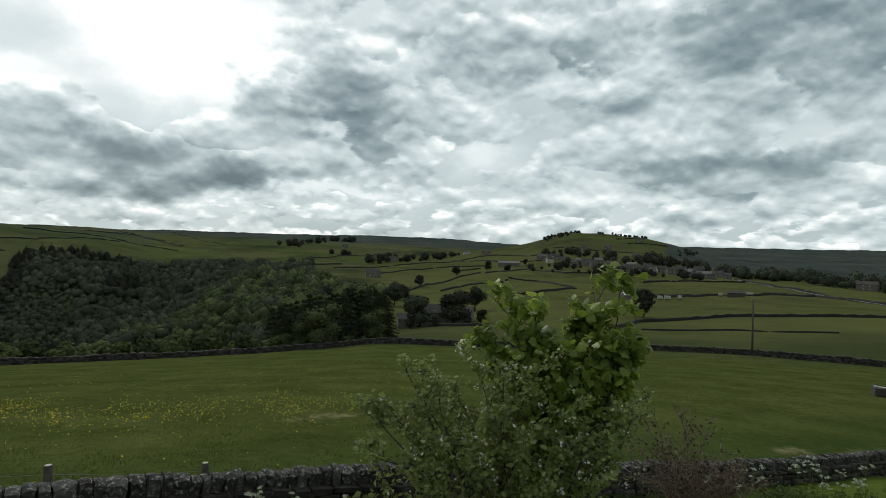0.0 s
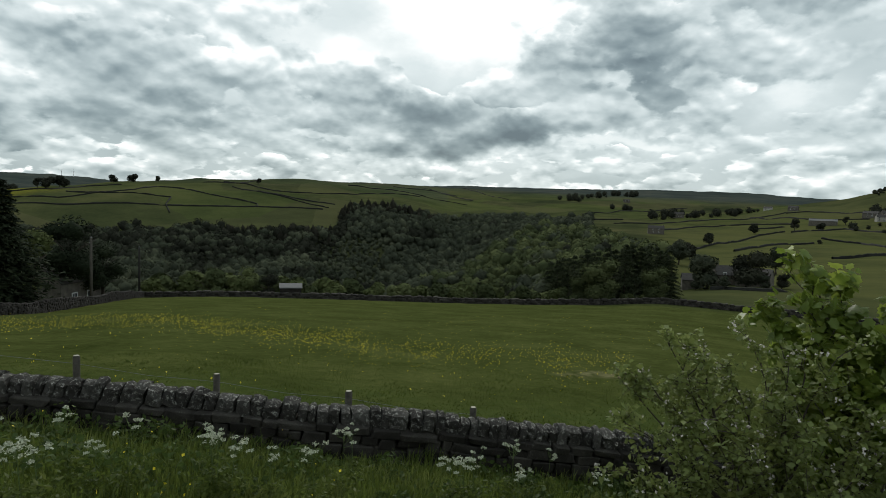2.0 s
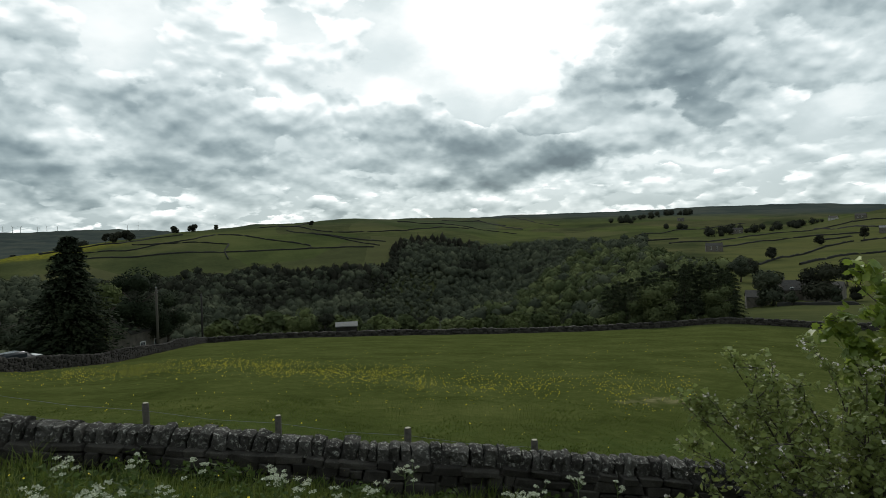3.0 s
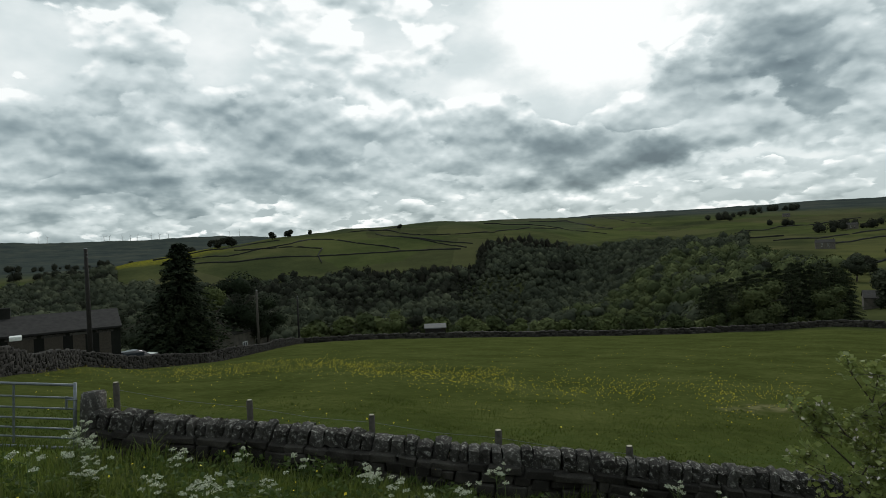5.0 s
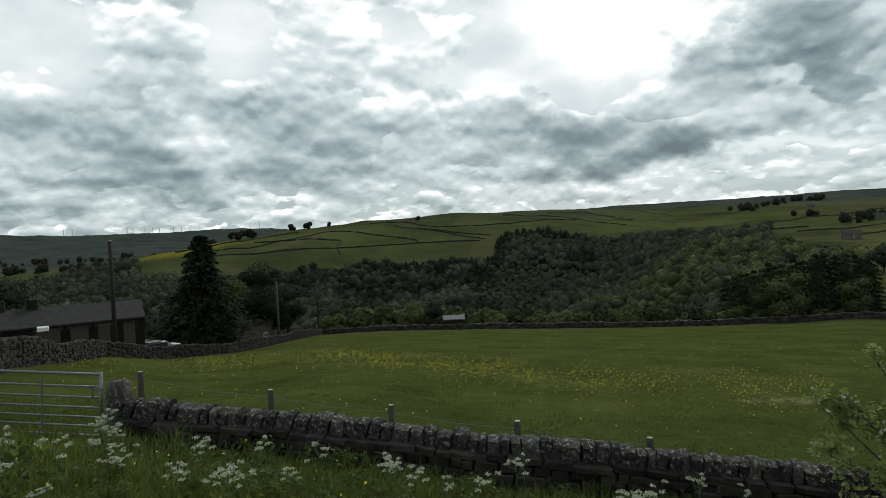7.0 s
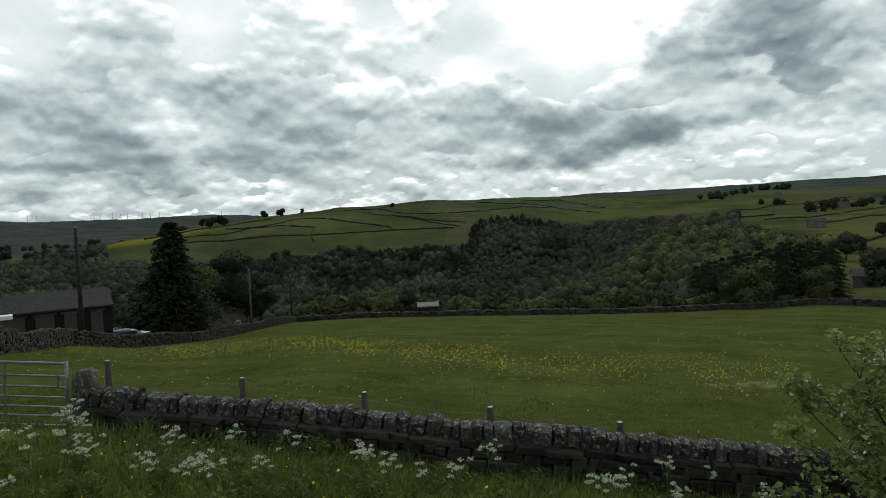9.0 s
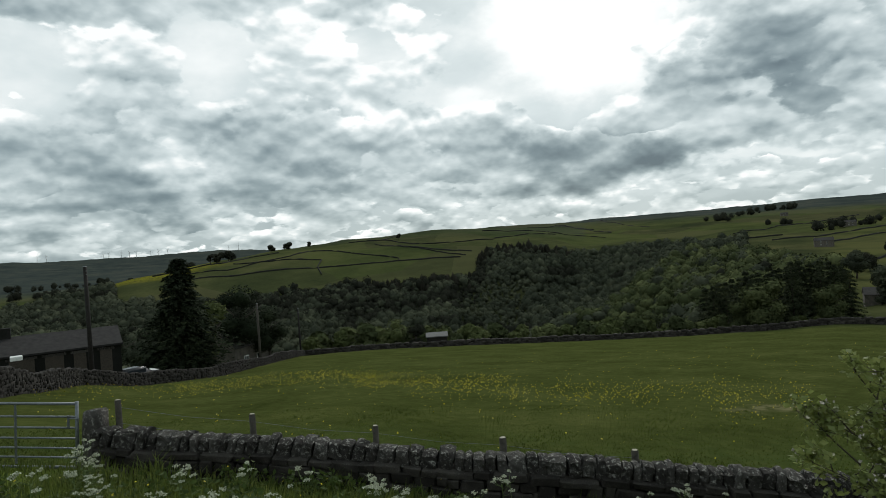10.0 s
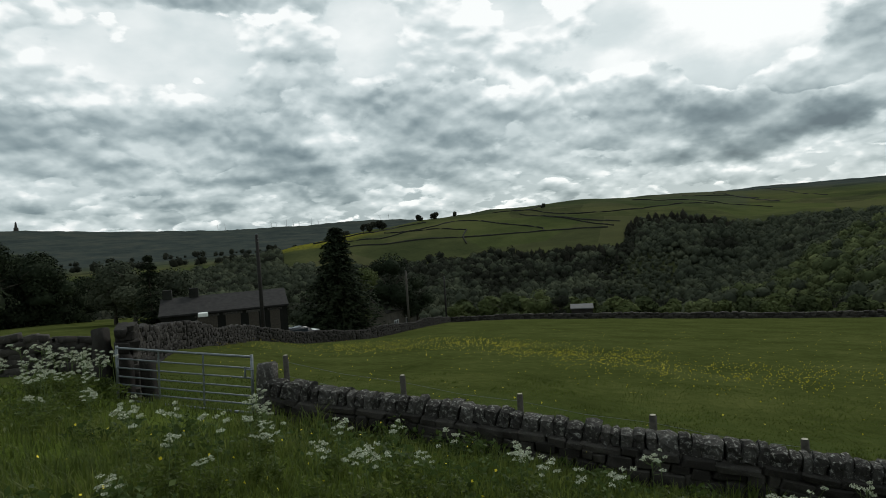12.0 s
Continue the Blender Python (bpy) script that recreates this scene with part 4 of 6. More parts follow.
VILLAGE_WALLS = [
    [(-17.6, 564), (-23.1, 648), (-26.1, 672)],
    [(-18.5, 336), (-23.5, 404), (-27.0, 404), (-31.0, 476), (-34.3, 420)],
    [(-15.2, 164), (-17.6, 196), (-21.8, 205), (-25.3, 214), (-29.4, 218), (-35.7, 220), (-44, 230)],
    [(-25.2, 780), (-28.1, 611), (-30.8, 525), (-35.6, 391), (-40, 330)],
    [(-10.1, 1036), (-13.6, 996), (-17.1, 996)], [(-16.6, 1096), (-19.9, 1144)], [(-15.6, 1144), (-18.0, 1168)],
]
for w in HILL_WALLS + MOOR_EDGE_WALLS:
    field_wall(w, 1.6)
for w in VALE_WALLS + VILLAGE_WALLS:
    field_wall(w, 1.5 if w[0][1] > 250 else 0.95, label="dark dry-stone wall between green pastures")
field_wall([(-17.9, 167), (-21.7, 166.4), (-25.9, 170), (-32.7, 166)], 0.4, label="low broken stone wall in a pasture")

# ---- trees ----


def limb_set(h, spread, rng, limbs=7):
    """A trunk and its limbs as one tapered mesh."""
    bm = bmesh.new()
    tr = h * 0.028
    pts = [(0, 0, -0.4), (0.02 * h, 0, h * 0.2), (0, 0.03 * h, h * 0.45), (0.02 * h, 0, h * 0.75)]
    tube_bm(pts, [tr * 1.5, tr, tr * 0.75, tr * 0.2], 7, bm)
    for i in range(limbs):
        a = 6.283 * i / limbs + rng.uniform(-0.4, 0.4)
        z0 = h * rng.uniform(0.22, 0.55)
        e = Vector((math.cos(a) * spread * 0.8, math.sin(a) * spread * 0.8, z0 + h * rng.uniform(0.15, 0.35)))
        m = Vector((e.x * 0.45, e.y * 0.45, z0 + (e.z - z0) * 0.65))
        tube_bm([(0, 0, z0), m, e], [tr * 0.5, tr * 0.32, tr * 0.08], 5, bm)
    return bm


def crown_np(h, spread, seed, leaf, n, low=0.25, lumps=9):
    """A crown of several leaf masses with gaps."""
    rng = np.random.default_rng(seed)
    pieces = []
    for i in range(lumps):
        a, k = rng.random() * 6.283, rng.random() ** 0.5
        z = h * (low + 0.12 + (0.8 - low) * rng.random())
        wide = math.sin(math.pi * min(1, max(0.12, (z / h - low * 0.5) / (1.06 - low * 0.5)))) ** 0.7
        c = np.array([math.cos(a) * spread * 0.62 * k * wide, math.sin(a) * spread * 0.62 * k * wide, z])
        rad = spread * (0.36 + 0.2 * rng.random())
        v, f = lumpy(seed * 31 + i, 2, 0.5, 1.8)
        pieces.append((v * rad * [0.6, 0.6, 0.5] + c, f))
        v, f = leaf_cards(2 * n // lumps, rng, 0.8 * leaf / rad, 0.4)
        pieces.append((v * rad * [1, 1, 0.8] + c, f))
    return gather(pieces)


_protos = {}


def broadleaf(style, h, spread, place, label, leaf=0.3, n=900, mat=None, seed=1, group="", low=0.25, yaw=0.0, name="tree"):
    key = (style, seed)
    m = Matrix.Translation(place) @ Matrix.Rotation(yaw, 4, "Z")
    if key in _protos:
        src, h0 = _protos[key]
        ob = copy_thing(src, m)
        ob.scale = (h / h0,) * 3
        return tagged(ob, label, "tree", group)
    t = thing(name, m, label, "tree", group)
    part("trunk", limb_set(h, spread, random.Random(seed)), M_BARK, t, smooth=True)
    v, f = crown_np(h, spread, seed, leaf, n, low)
    part("crown", mesh_np("crown", v, f, mat or M_WOOD_A, True), None, t)
    _protos[key] = (t, h)
    return t


def conifer_np(h, spread, seed, tiers=16, per=11):
    """Boughs in loose whorls, each feathered with small needle sprays; ragged, with gaps."""
    rng = np.random.default_rng(seed)
    n, m = tiers * per // 2, 26
    whorls = max(9, tiers // 3)
    t = (np.floor(rng.random(n) ** 1.25 * whorls) + 0.45 * rng.random(n)) / whorls
    a = rng.random(n) * 6.283
    bulge = np.interp(t, [0, 0.12, 0.3, 0.6, 0.85, 1], [0.85, 1.0, 0.95, 0.62, 0.27, 0.04])
    side = 1 + 0.22 * np.sin(a * 2 + t * 9 + seed) + 0.12 * np.sin(a * 5 - t * 17)
    L = spread * bulge * side * (0.55 + 0.55 * rng.random(n)) + 0.15
    x = rng.random((n, m)) ** 0.7 * L[:, None]
    drop = 0.10 * x - 0.30 * x * x / np.maximum(L, 0.3)[:, None]
    d = np.stack([np.cos(a), np.sin(a), 0 * a], 1)[:, None]
    s = np.stack([-np.sin(a), np.cos(a), 0 * a], 1)[:, None]
    wide = (0.20 * (L[:, None] - x) + 0.12)
    c = d * x[..., None] + s * (rng.normal(size=(n, m)) * wide * 0.6)[..., None]
    c[..., 2] = (h * (0.05 + 0.94 * t))[:, None] + drop + rng.normal(size=(n, m)) * 0.10
    c = c.reshape(-1, 3)
    k = len(c)
    along_ = np.repeat(d[:, 0], m, 0) + rng.normal(size=(k, 3)) * [0.55, 0.55, 0.25] + [0, 0, -0.25]
    along_ /= np.linalg.norm(along_, axis=1)[:, None]
    across = np.cross(along_, [0, 0, 1.0] + rng.normal(size=(k, 3)) * 0.4)
    across /= np.linalg.norm(across, axis=1)[:, None]
    size = (0.05 + 0.028 * spread) * (0.7 + 0.8 * rng.random((k, 1)))
    v = np.stack([c - along_ * size, c + across * size * 0.5, c + along_ * size * 1.5, c - across * size * 0.5], 1).reshape(-1, 3)
    i = np.arange(k)[:, None] * 4
    return v, np.concatenate([i + [[0, 1, 2]], i + [[0, 2, 3]]])


def conifer(style, h, spread, place, label, seed=1, tiers=16, per=11, yaw=0.0, group="", mat=None):
    key = ("conifer" + style, seed)
    m = Matrix.Translation(place) @ Matrix.Rotation(yaw, 4, "Z")
    if key in _protos:
        src, h0 = _protos[key]
        ob = copy_thing(src, m)
        ob.scale = (h / h0,) * 3
        return ob
    t = thing("conifer", m, label, "tree", group)
    part("trunk", tube_bm([(0, 0, -0.4), (0.03, 0, h * 0.5), (0, 0, h * 0.96)], [h * 0.018, h * 0.011, 0.02], 7), M_BARK, t, smooth=True)
    v, f = conifer_np(h, spread, seed, tiers, per)
    part("crown", mesh_np("crown", v, f, mat or M_CONIFER), None, t)
    _protos[key] = (t, h)
    return t


def at(az, r, dz=0.0):
    return polar(az, r, dz)


# by the farmstead
p = at(61.2, 72)
conifer("spruce", 1.35 - p.z, 4.5, p, "tall dark spruce beside the farm buildings", 3, 50, 44)
p = at(56.6, 97)
broadleaf("darkround", 11.2, 4.4, p, "dark dense pine-like tree beside the farmstead", 0.22, 3200, M_CONIFER, 5, low=0.1)
p = at(54.2, 100)
broadleaf("darkround", 8.0, 4.0, p, "dark dense tree beside a telegraph pole", 0.22, 3200, M_CONIFER, 5, low=0.1, yaw=2)
p = at(58.9, 90)
broadleaf("limegreen", 9.5, 2.8, p, "light green young tree between the dark ones", 0.24, 1600, M_SHRUB, 6, low=0.15)
for i, (az, r, h) in enumerate([(88.2, 92, 10), (86.2, 95, 9.6), (84.5, 96, 9.0), (83.2, 98, 7.2), (90.5, 92, 10.5), (93, 92, 10.5), (82.0, 100, 6.0), (87.2, 104, 10), (85.3, 104, 9.5)]):
    broadleaf("copse", h, 5.2, at(az, r), "dark tree in a dense copse beyond the lane", 0.24, 2600, M_CONIFER, 7 + i % 2, "copse beyond the lane", -0.1, i * 1.3)
conifer("small", 7.2, 1.7, at(76.9, 66), "small dark conifer behind the farm roof", 12, 26, 26)
for i, (az, r, h, s) in enumerate([(79.6, 75, 6.5, 3.2), (78.2, 72, 7.0, 3.0), (75.6, 76, 6.0, 3.0), (64.5, 90, 6.0, 3.5), (66.3, 95, 6.5, 3.5), (63.2, 98, 6.0, 3.2)]):
    broadleaf("greenround", h, s, at(az, r), "fresh green rounded tree behind the farm", 0.20, 2200, M_WOOD_A, 14 + i % 2, "trees behind the farm", 0.1, i * 1.1)

# scrub belt beyond the meadow wall
rng = random.Random(21)
for i in range(46):
    az = 6 + 45.0 * i / 45 + rng.uniform(-0.5, 0.5)
    r = rng.uniform(117, 128)
    top = rng.uniform(-8.1, -7.2)
    if 38 < az < 41.5:
        r, top = rng.uniform(123, 130), rng.uniform(-7.6, -7.0)
    if 41.5 < az < 51:
        top += 0.9
    p = at(az, r, -0.3)
    h = min(6.0, max(1.8, r * math.tan(radians(top)) - p.z))
    broadleaf("scrub", h, 0.62 * h, p, "pale green willow scrub behind the meadow wall", 0.2, 900, M_SHRUB if i % 3 else M_WOOD_B, 30 + i % 4, "scrub behind the meadow wall", 0.0, i * 2.1, "shrub")
broadleaf("willow", 7.5, 3.4, at(43.1, 124), "feathery pale green willow behind the hedge", 0.2, 1800, M_SHRUB, 41, low=0.05)
broadleaf("darkbush", 4.6, 2.1, at(41.1, 116.5), "dark rounded bush beside the stone hut", 0.18, 1400, M_WOOD_DARK, 42, low=0.0, name="shrub")
for i, az in enumerate((23.5, 20.2, 17.6)):
    broadleaf("green", 6.5, 3.2, at(az, 128 + 4 * i), "fresh green tree above the scrub", 0.24, 1500, M_WOOD_B, 43 + i % 2, low=0.1, yaw=i)
# bare-limbed ash
p = at(19.4, 132)
t = thing("tree", Matrix.Translation(p), "grey half-bare ash tree with thin twigs", "tree")
part("trunk", limb_set(6.8, 3.2, random.Random(4), 13), M_TWIG, t, smooth=True)
ash = part("crown", mesh_np("crown", *leaf_cards(900, np.random.default_rng(3), 0.05, 0.9), M_WOOD_DARK), None, t)
ash.matrix_basis = Matrix.Translation((0, 0, 4.6)) @ Matrix.Diagonal((3.0, 3.0, 2.4, 1))

# plantation by the meadow's far corner
rng = random.Random(33)
for i, (az, el) in enumerate([(15.3, -4.6), (14.2, -4.2), (13.2, -3.9), (12.1, -3.3), (11.2, -3.5), (10.4, -3.0), (9.6, -3.2), (8.8, -2.7), (8.2, -2.65), (7.5, -2.9), (6.8, -2.7), (6.2, -2.8), (5.5, -3.2), (4.9, -3.6), (9.0, -3.0), (7.0, -3.0), (14.7, -4.5), (13.7, -4.2), (12.6, -3.8), (11.6, -3.6), (10.0, -3.3), (8.4, -2.9), (5.9, -3.1), (5.2, -3.5)]):
    r = rng.uniform(122, 146)
    p = at(az, r)
    h = r * math.tan(radians(el)) - p.z
    conifer("plantation", h, 2.9, p, "dark conifer in a plantation by the meadow corner", 50 + i % 3, 34, 30, i * 1.7, "plantation conifers", M_PLANT)
for az, r, h in ((10.9, 118, 8.8), (12.4, 120, 6.0), (6.2, 120, 6.5)):
    broadleaf("green", h, 3.0, at(az, r), "sunlit green broadleaf before the dark conifers", 0.24, 1500, M_WOOD_B, 43, low=0.05)

# about the farm across the fields
for i, (az, r, h, s) in enumerate([(4.4, 300, 11, 5), (2.0, 190, 10, 5.5), (-1.0, 188, 10, 6), (-3.1, 240, 9, 4.5), (2.9, 192, 5, 3.2), (3.5, 330, 8, 4), (0.7, 180, 3.6, 3), (-2.4, 184, 4.2, 3), (-3.6, 190, 4, 3)]):
    broadleaf("farmtree", h, s, at(az, r), "dark rounded tree beside the valley farm", 0.5, 1500, M_WOOD_DARK if i in (2, 3) else M_WOOD_A, 61 + i % 3, "trees round the valley farm", 0.15, i)
for i, (az, r, h) in enumerate([(2.05, 495, 8), (-1.3, 670, 8.5), (-4.2, 723, 13), (-6.0, 738, 7.5), (-6.0, 571, 3.5), (-18.05, 214, 8.2), (-7.6, 800, 9), (52.0, 1140, 13), (53.4, 1100, 12), (50.1, 1160, 9), (58.6, 980, 14), (57.9, 985, 15), (57.1, 990, 14), (56.8, 980, 11), (60.4, 960, 7), (67.0, 960, 14), (42.0, 1090, 8)]):
    broadleaf("fieldtree", h, 5.0, at(az, r), "lone dark rounded tree standing in a pasture", 0.7, 700, M_WOOD_DARK, 71 + i % 4, "lone hillside trees", 0.12, i * 1.9)

# tree lines and the village trees: uncountable
rng = random.Random(44)


def belt(n, az0, az1, r0, r1, size, mat, name, label):
    items = []
    for i in range(n):
        k = rng.random()
        az = az0 + (az1 - az0) * k
        r = r0 + (r1 - r0) * k + rng.gauss(0, 28)
        if noise.noise(Vector((az * 1.3, r * 0.01, 3))) < -0.15:
            continue
        p = polar(az, r)
        s = size * rng.uniform(0.45, 1.35)
        items.append((p.x, p.y, p.z + s * 0.9, s, rng.uniform(0.9, 1.3)))
    canopy(name, items, mat, label, "trees")


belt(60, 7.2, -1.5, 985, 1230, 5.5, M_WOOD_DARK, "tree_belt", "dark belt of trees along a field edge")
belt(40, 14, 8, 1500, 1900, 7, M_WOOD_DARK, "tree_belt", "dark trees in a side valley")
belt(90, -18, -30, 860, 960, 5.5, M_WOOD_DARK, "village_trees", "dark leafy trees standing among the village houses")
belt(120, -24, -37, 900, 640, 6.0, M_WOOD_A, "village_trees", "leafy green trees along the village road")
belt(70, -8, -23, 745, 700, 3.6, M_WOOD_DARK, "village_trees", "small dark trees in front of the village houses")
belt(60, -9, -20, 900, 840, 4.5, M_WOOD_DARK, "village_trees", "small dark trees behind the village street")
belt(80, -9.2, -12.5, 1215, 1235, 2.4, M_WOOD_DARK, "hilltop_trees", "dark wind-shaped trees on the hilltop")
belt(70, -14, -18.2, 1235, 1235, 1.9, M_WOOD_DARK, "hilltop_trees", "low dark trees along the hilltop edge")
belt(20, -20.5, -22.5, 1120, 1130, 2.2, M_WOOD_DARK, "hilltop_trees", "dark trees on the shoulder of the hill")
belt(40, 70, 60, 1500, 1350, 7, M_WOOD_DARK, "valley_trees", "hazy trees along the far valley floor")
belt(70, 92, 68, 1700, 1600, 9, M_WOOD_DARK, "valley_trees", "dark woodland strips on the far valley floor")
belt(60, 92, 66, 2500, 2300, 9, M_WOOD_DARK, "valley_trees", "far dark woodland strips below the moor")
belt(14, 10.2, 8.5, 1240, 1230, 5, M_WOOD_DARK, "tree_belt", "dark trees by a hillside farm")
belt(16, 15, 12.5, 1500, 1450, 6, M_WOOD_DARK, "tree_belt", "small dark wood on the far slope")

# ---- buildings ----


def gable_house(name, place, yaw, L, D, eaves, ridge, label, category="house", wall=None, roof=None, windows=(), chimneys=(), door=None, group="", detail=True):
    """A stone house: walls with gables, slate roof with overhang, sunk windows, chimneys. x along the ridge, -y is the front."""
    h = thing(name, Matrix.Translation(place) @ Matrix.Rotation(yaw, 4, "Z"), label, category, group)
    bm = bmesh.new()
    pts = [(-L / 2, -D / 2, -1.5), (-L / 2, -D / 2, eaves), (-L / 2, 0, ridge), (-L / 2, D / 2, eaves), (-L / 2, D / 2, -1.5)]
    a = [bm.verts.new(p) for p in pts]
    b = [bm.verts.new((-x, y, z)) for x, y, z in pts]
    bm.faces.new(a[::-1]), bm.faces.new(b)
    for k in range(5):
        bm.faces.new((a[k], a[(k + 1) % 5], b[(k + 1) % 5], b[k]))
    part("masonry", bm, wall or M_HOUSE, h)
    sl = (ridge - eaves) / (D / 2)
    o, th = 0.3, 0.16
    bm = bmesh.new()
    prof = [(-D / 2 - o, eaves - o * sl + 0.05), (0, ridge + 0.05), (D / 2 + o, eaves - o * sl + 0.05), (D / 2 + o, eaves - o * sl + 0.05 + th), (0, ridge + 0.05 + th * 1.2), (-D / 2 - o, eaves - o * sl + 0.05 + th)]
    a = [bm.verts.new((-L / 2 - 0.15, y, z)) for y, z in prof]
    b = [bm.verts.new((L / 2 + 0.15, y, z)) for y, z in prof]
    for k in range(6):
        bm.faces.new((a[k], a[(k + 1) % 6], b[(k + 1) % 6], b[k]))
    bm.faces.new((a[0], a[5], a[4], a[1])), bm.faces.new((a[1], a[4], a[3], a[2]))
    bm.faces.new((b[1], b[4], b[5], b[0])), bm.faces.new((b[2], b[3], b[4], b[1]))
    bmesh.ops.recalc_face_normals(bm, faces=bm.faces[:])
    roof_ob = part("roof", bm, roof or M_SLATE, h)
    for x in chimneys:
        c = part("chimney", box_bm(x - 0.4, -0.35, ridge - 0.4, x + 0.4, 0.35, ridge + 1.0, 0.03), wall or M_HOUSE, roof_ob)
    for x, z, w, hh in windows:
        win = part("window", box_bm(x - w / 2, -D / 2 - 0.03, z, x + w / 2, -D / 2 + 0.1, z + hh), M_GLASS, h)
        bm = bmesh.new()
        for x0, x1, z0, z1 in ((x - w / 2 - 0.08, x - w / 2, z, z + hh), (x + w / 2, x + w / 2 + 0.08, z, z + hh), (x - w / 2 - 0.08, x + w / 2 + 0.08, z + hh, z + hh + 0.12), (x - 0.04, x + 0.04, z, z + hh)):
            box_bm(x0, -D / 2 - 0.06, z0, x1, -D / 2 + 0.02, z1, bm=bm)
        part("window_frame", bm, M_WHITE, win)
        part("sill", box_bm(x - w / 2 - 0.15, -D / 2 - 0.1, z - 0.12, x + w / 2 + 0.15, -D / 2 + 0.02, z - 0.002), M_HOUSE, win)
    if door:
        part("door", box_bm(door - 0.45, -D / 2 - 0.04, 0, door + 0.45, -D / 2 + 0.08, 2.0, 0.01), M_BARK, h)
    return h


def facing(az):
    """Yaw that turns a front towards the viewer."""
    return radians(az)


# farmstead beyond the left wall
g = at(71.1, 63)
# near-black masonry: the shade on the front is put into the wall colour
farm = gable_house("farmhouse", g, facing(71.1), 10.9, 6.4, -6.1 - g.z, -4.98 - g.z, "long low stone farmhouse, walls coloured dark for shade, with a stone-slate roof", wall=M_FARSTONE, roof=plain("old_slate", (0.023, 0.021, 0.020), 0.9, vary=0.45, scale=2.5), chimneys=(-5.0, -2.7))
for x, w in ((-1.6, 1.7), (0.6, 1.3), (2.4, 0.9), (4.3, 0.9)):
    door = part("door", box_bm(x - w / 2, -3.25, -0.2, x + w / 2, -3.1, -6.45 - g.z, 0.02), M_BARK, farm, "dark timber door")
    part("lintel", box_bm(x - w / 2 - 0.2, -3.27, -6.449 - g.z, x + w / 2 + 0.2, -3.12, -6.25 - g.z, 0.02), M_COPE, door)
gable_house("cottage", at(57.0, 100), facing(57) + 0.9, 8.0, 6.0, 3.6, 5.8, "stone cottage half hidden among dark trees", windows=((-1.5, 0.9, 0.9, 1.1), (1.5, 0.9, 0.9, 1.1), (1.5, 2.4, 0.9, 0.9)), chimneys=(2.6,))
# stone hut at the meadow wall
M_TIN = plain("corrugated_roof", (0.115, 0.115, 0.112), 0.75, 0.0, 0.15, 2)
hz = at(39.1, 111.5).z
gable_house("stone_hut", at(39.1, 113.2), facing(39.1) + 0.02, 3.7, 2.8, -15.3 - hz, -14.85 - hz, "small dark hut with a pale grey roof against the meadow wall", "hut", wall=M_STONE, roof=M_TIN)

# valley farm and village
rng = random.Random(55)
WIN4 = ((-2.6, 0.9, 0.9, 1.1), (2.2, 0.9, 0.9, 1.1), (-2.6, 3.2, 0.9, 1.1), (2.2, 3.2, 0.9, 1.1))


def village_house(az, r, L=11, D=7, e=4.6, rg=7.0, pale=False, white=False, turn=0.0, label=""):
    gable_house("house", at(az, r, 0.3), facing(az) + turn, L, D, e, rg, label or ("pale rendered village house with a slate roof" if pale else "dark stone village house with a slate roof"), "house", M_HOUSE_PALE if pale else M_HOUSE, M_TIN if white else M_SLATE, WIN4 if L > 8 else WIN4[:2], (-L / 2 + 1, L / 2 - 1), 0.0, "village houses")


for i, (az, r, L, pale, white) in enumerate([(-9.2, 858, 16, 0, 0), (-10.2, 850, 12, 0, 0), (-11.4, 940, 10, 1, 0), (-12.4, 790, 11, 0, 1), (-13.1, 785, 13, 1, 0), (-14.1, 795, 10, 0, 1), (-15.4, 775, 16, 0, 0), (-17.0, 770, 12, 0, 1), (-18.3, 760, 10, 0, 0), (-19.2, 750, 20, 0, 0), (-21.3, 930, 14, 0, 0), (-21.0, 775, 14, 0, 0), (-22.0, 790, 10, 0, 0), (-22.9, 715, 15, 1, 1), (-22.5, 830, 12, 0, 1), (-24.0, 815, 12, 0, 0), (-24.7, 760, 9, 0, 0), (-27.9, 900, 12, 1, 0), (-28.6, 880, 12, 0, 0), (-29.8, 880, 10, 0, 0), (-34.5, 640, 16, 1, 0), (-31.5, 760, 10, 0, 0), (6.4, 640, 15, 1, 0), (4.6, 1010, 14, 0, 0), (-2.2, 1250, 14, 1, 0), (-4.0, 1100, 14, 0, 0), (-17.6, 1120, 10, 0, 0), (9.0, 1500, 14, 0, 0), (-12.0, 765, 8, 1, 1), (-13.7, 760, 8, 1, 0), (-14.7, 752, 9, 0, 0), (-16.2, 748, 9, 1, 0), (-17.7, 735, 9, 0, 1), (-18.8, 728, 8, 1, 0), (-20.3, 735, 11, 0, 0), (-21.7, 722, 9, 1, 1), (-22.3, 705, 10, 0, 0), (-23.5, 715, 9, 1, 0), (-11.0, 800, 10, 0, 1), (-9.8, 815, 9, 1, 0), (-14.9, 1010, 9, 1, 0), (-12.8, 960, 9, 0, 0), (-17.3, 900, 10, 0, 0)]):
    village_house(az, r, L, 7, 4.6 + (i % 3) * 0.4, 7.0 + (i % 3) * 0.5, pale and i % 3 == 0, white and i % 2 == 1, rng.uniform(-0.5, 0.5))
gable_house("barn", at(-6.1, 800, 0.3), facing(-6), 27, 10, 4.2, 6.2, "long grey-roofed field barn", "barn", M_HOUSE, M_TIN)
gable_house("farmhouse", at(0.3, 205, -0.6), facing(0.3) + 0.35, 9.5, 6.5, 3.6, 6.0, "stone valley farmhouse among trees", "house", None, None, WIN4, (-3.9, 3.9), 0.0)
gable_house("barn", at(-1.6, 200, 0.2), facing(-1.6) - 0.2, 9, 6, 3.0, 4.8, "low stone barn beside the valley farmhouse", "barn")
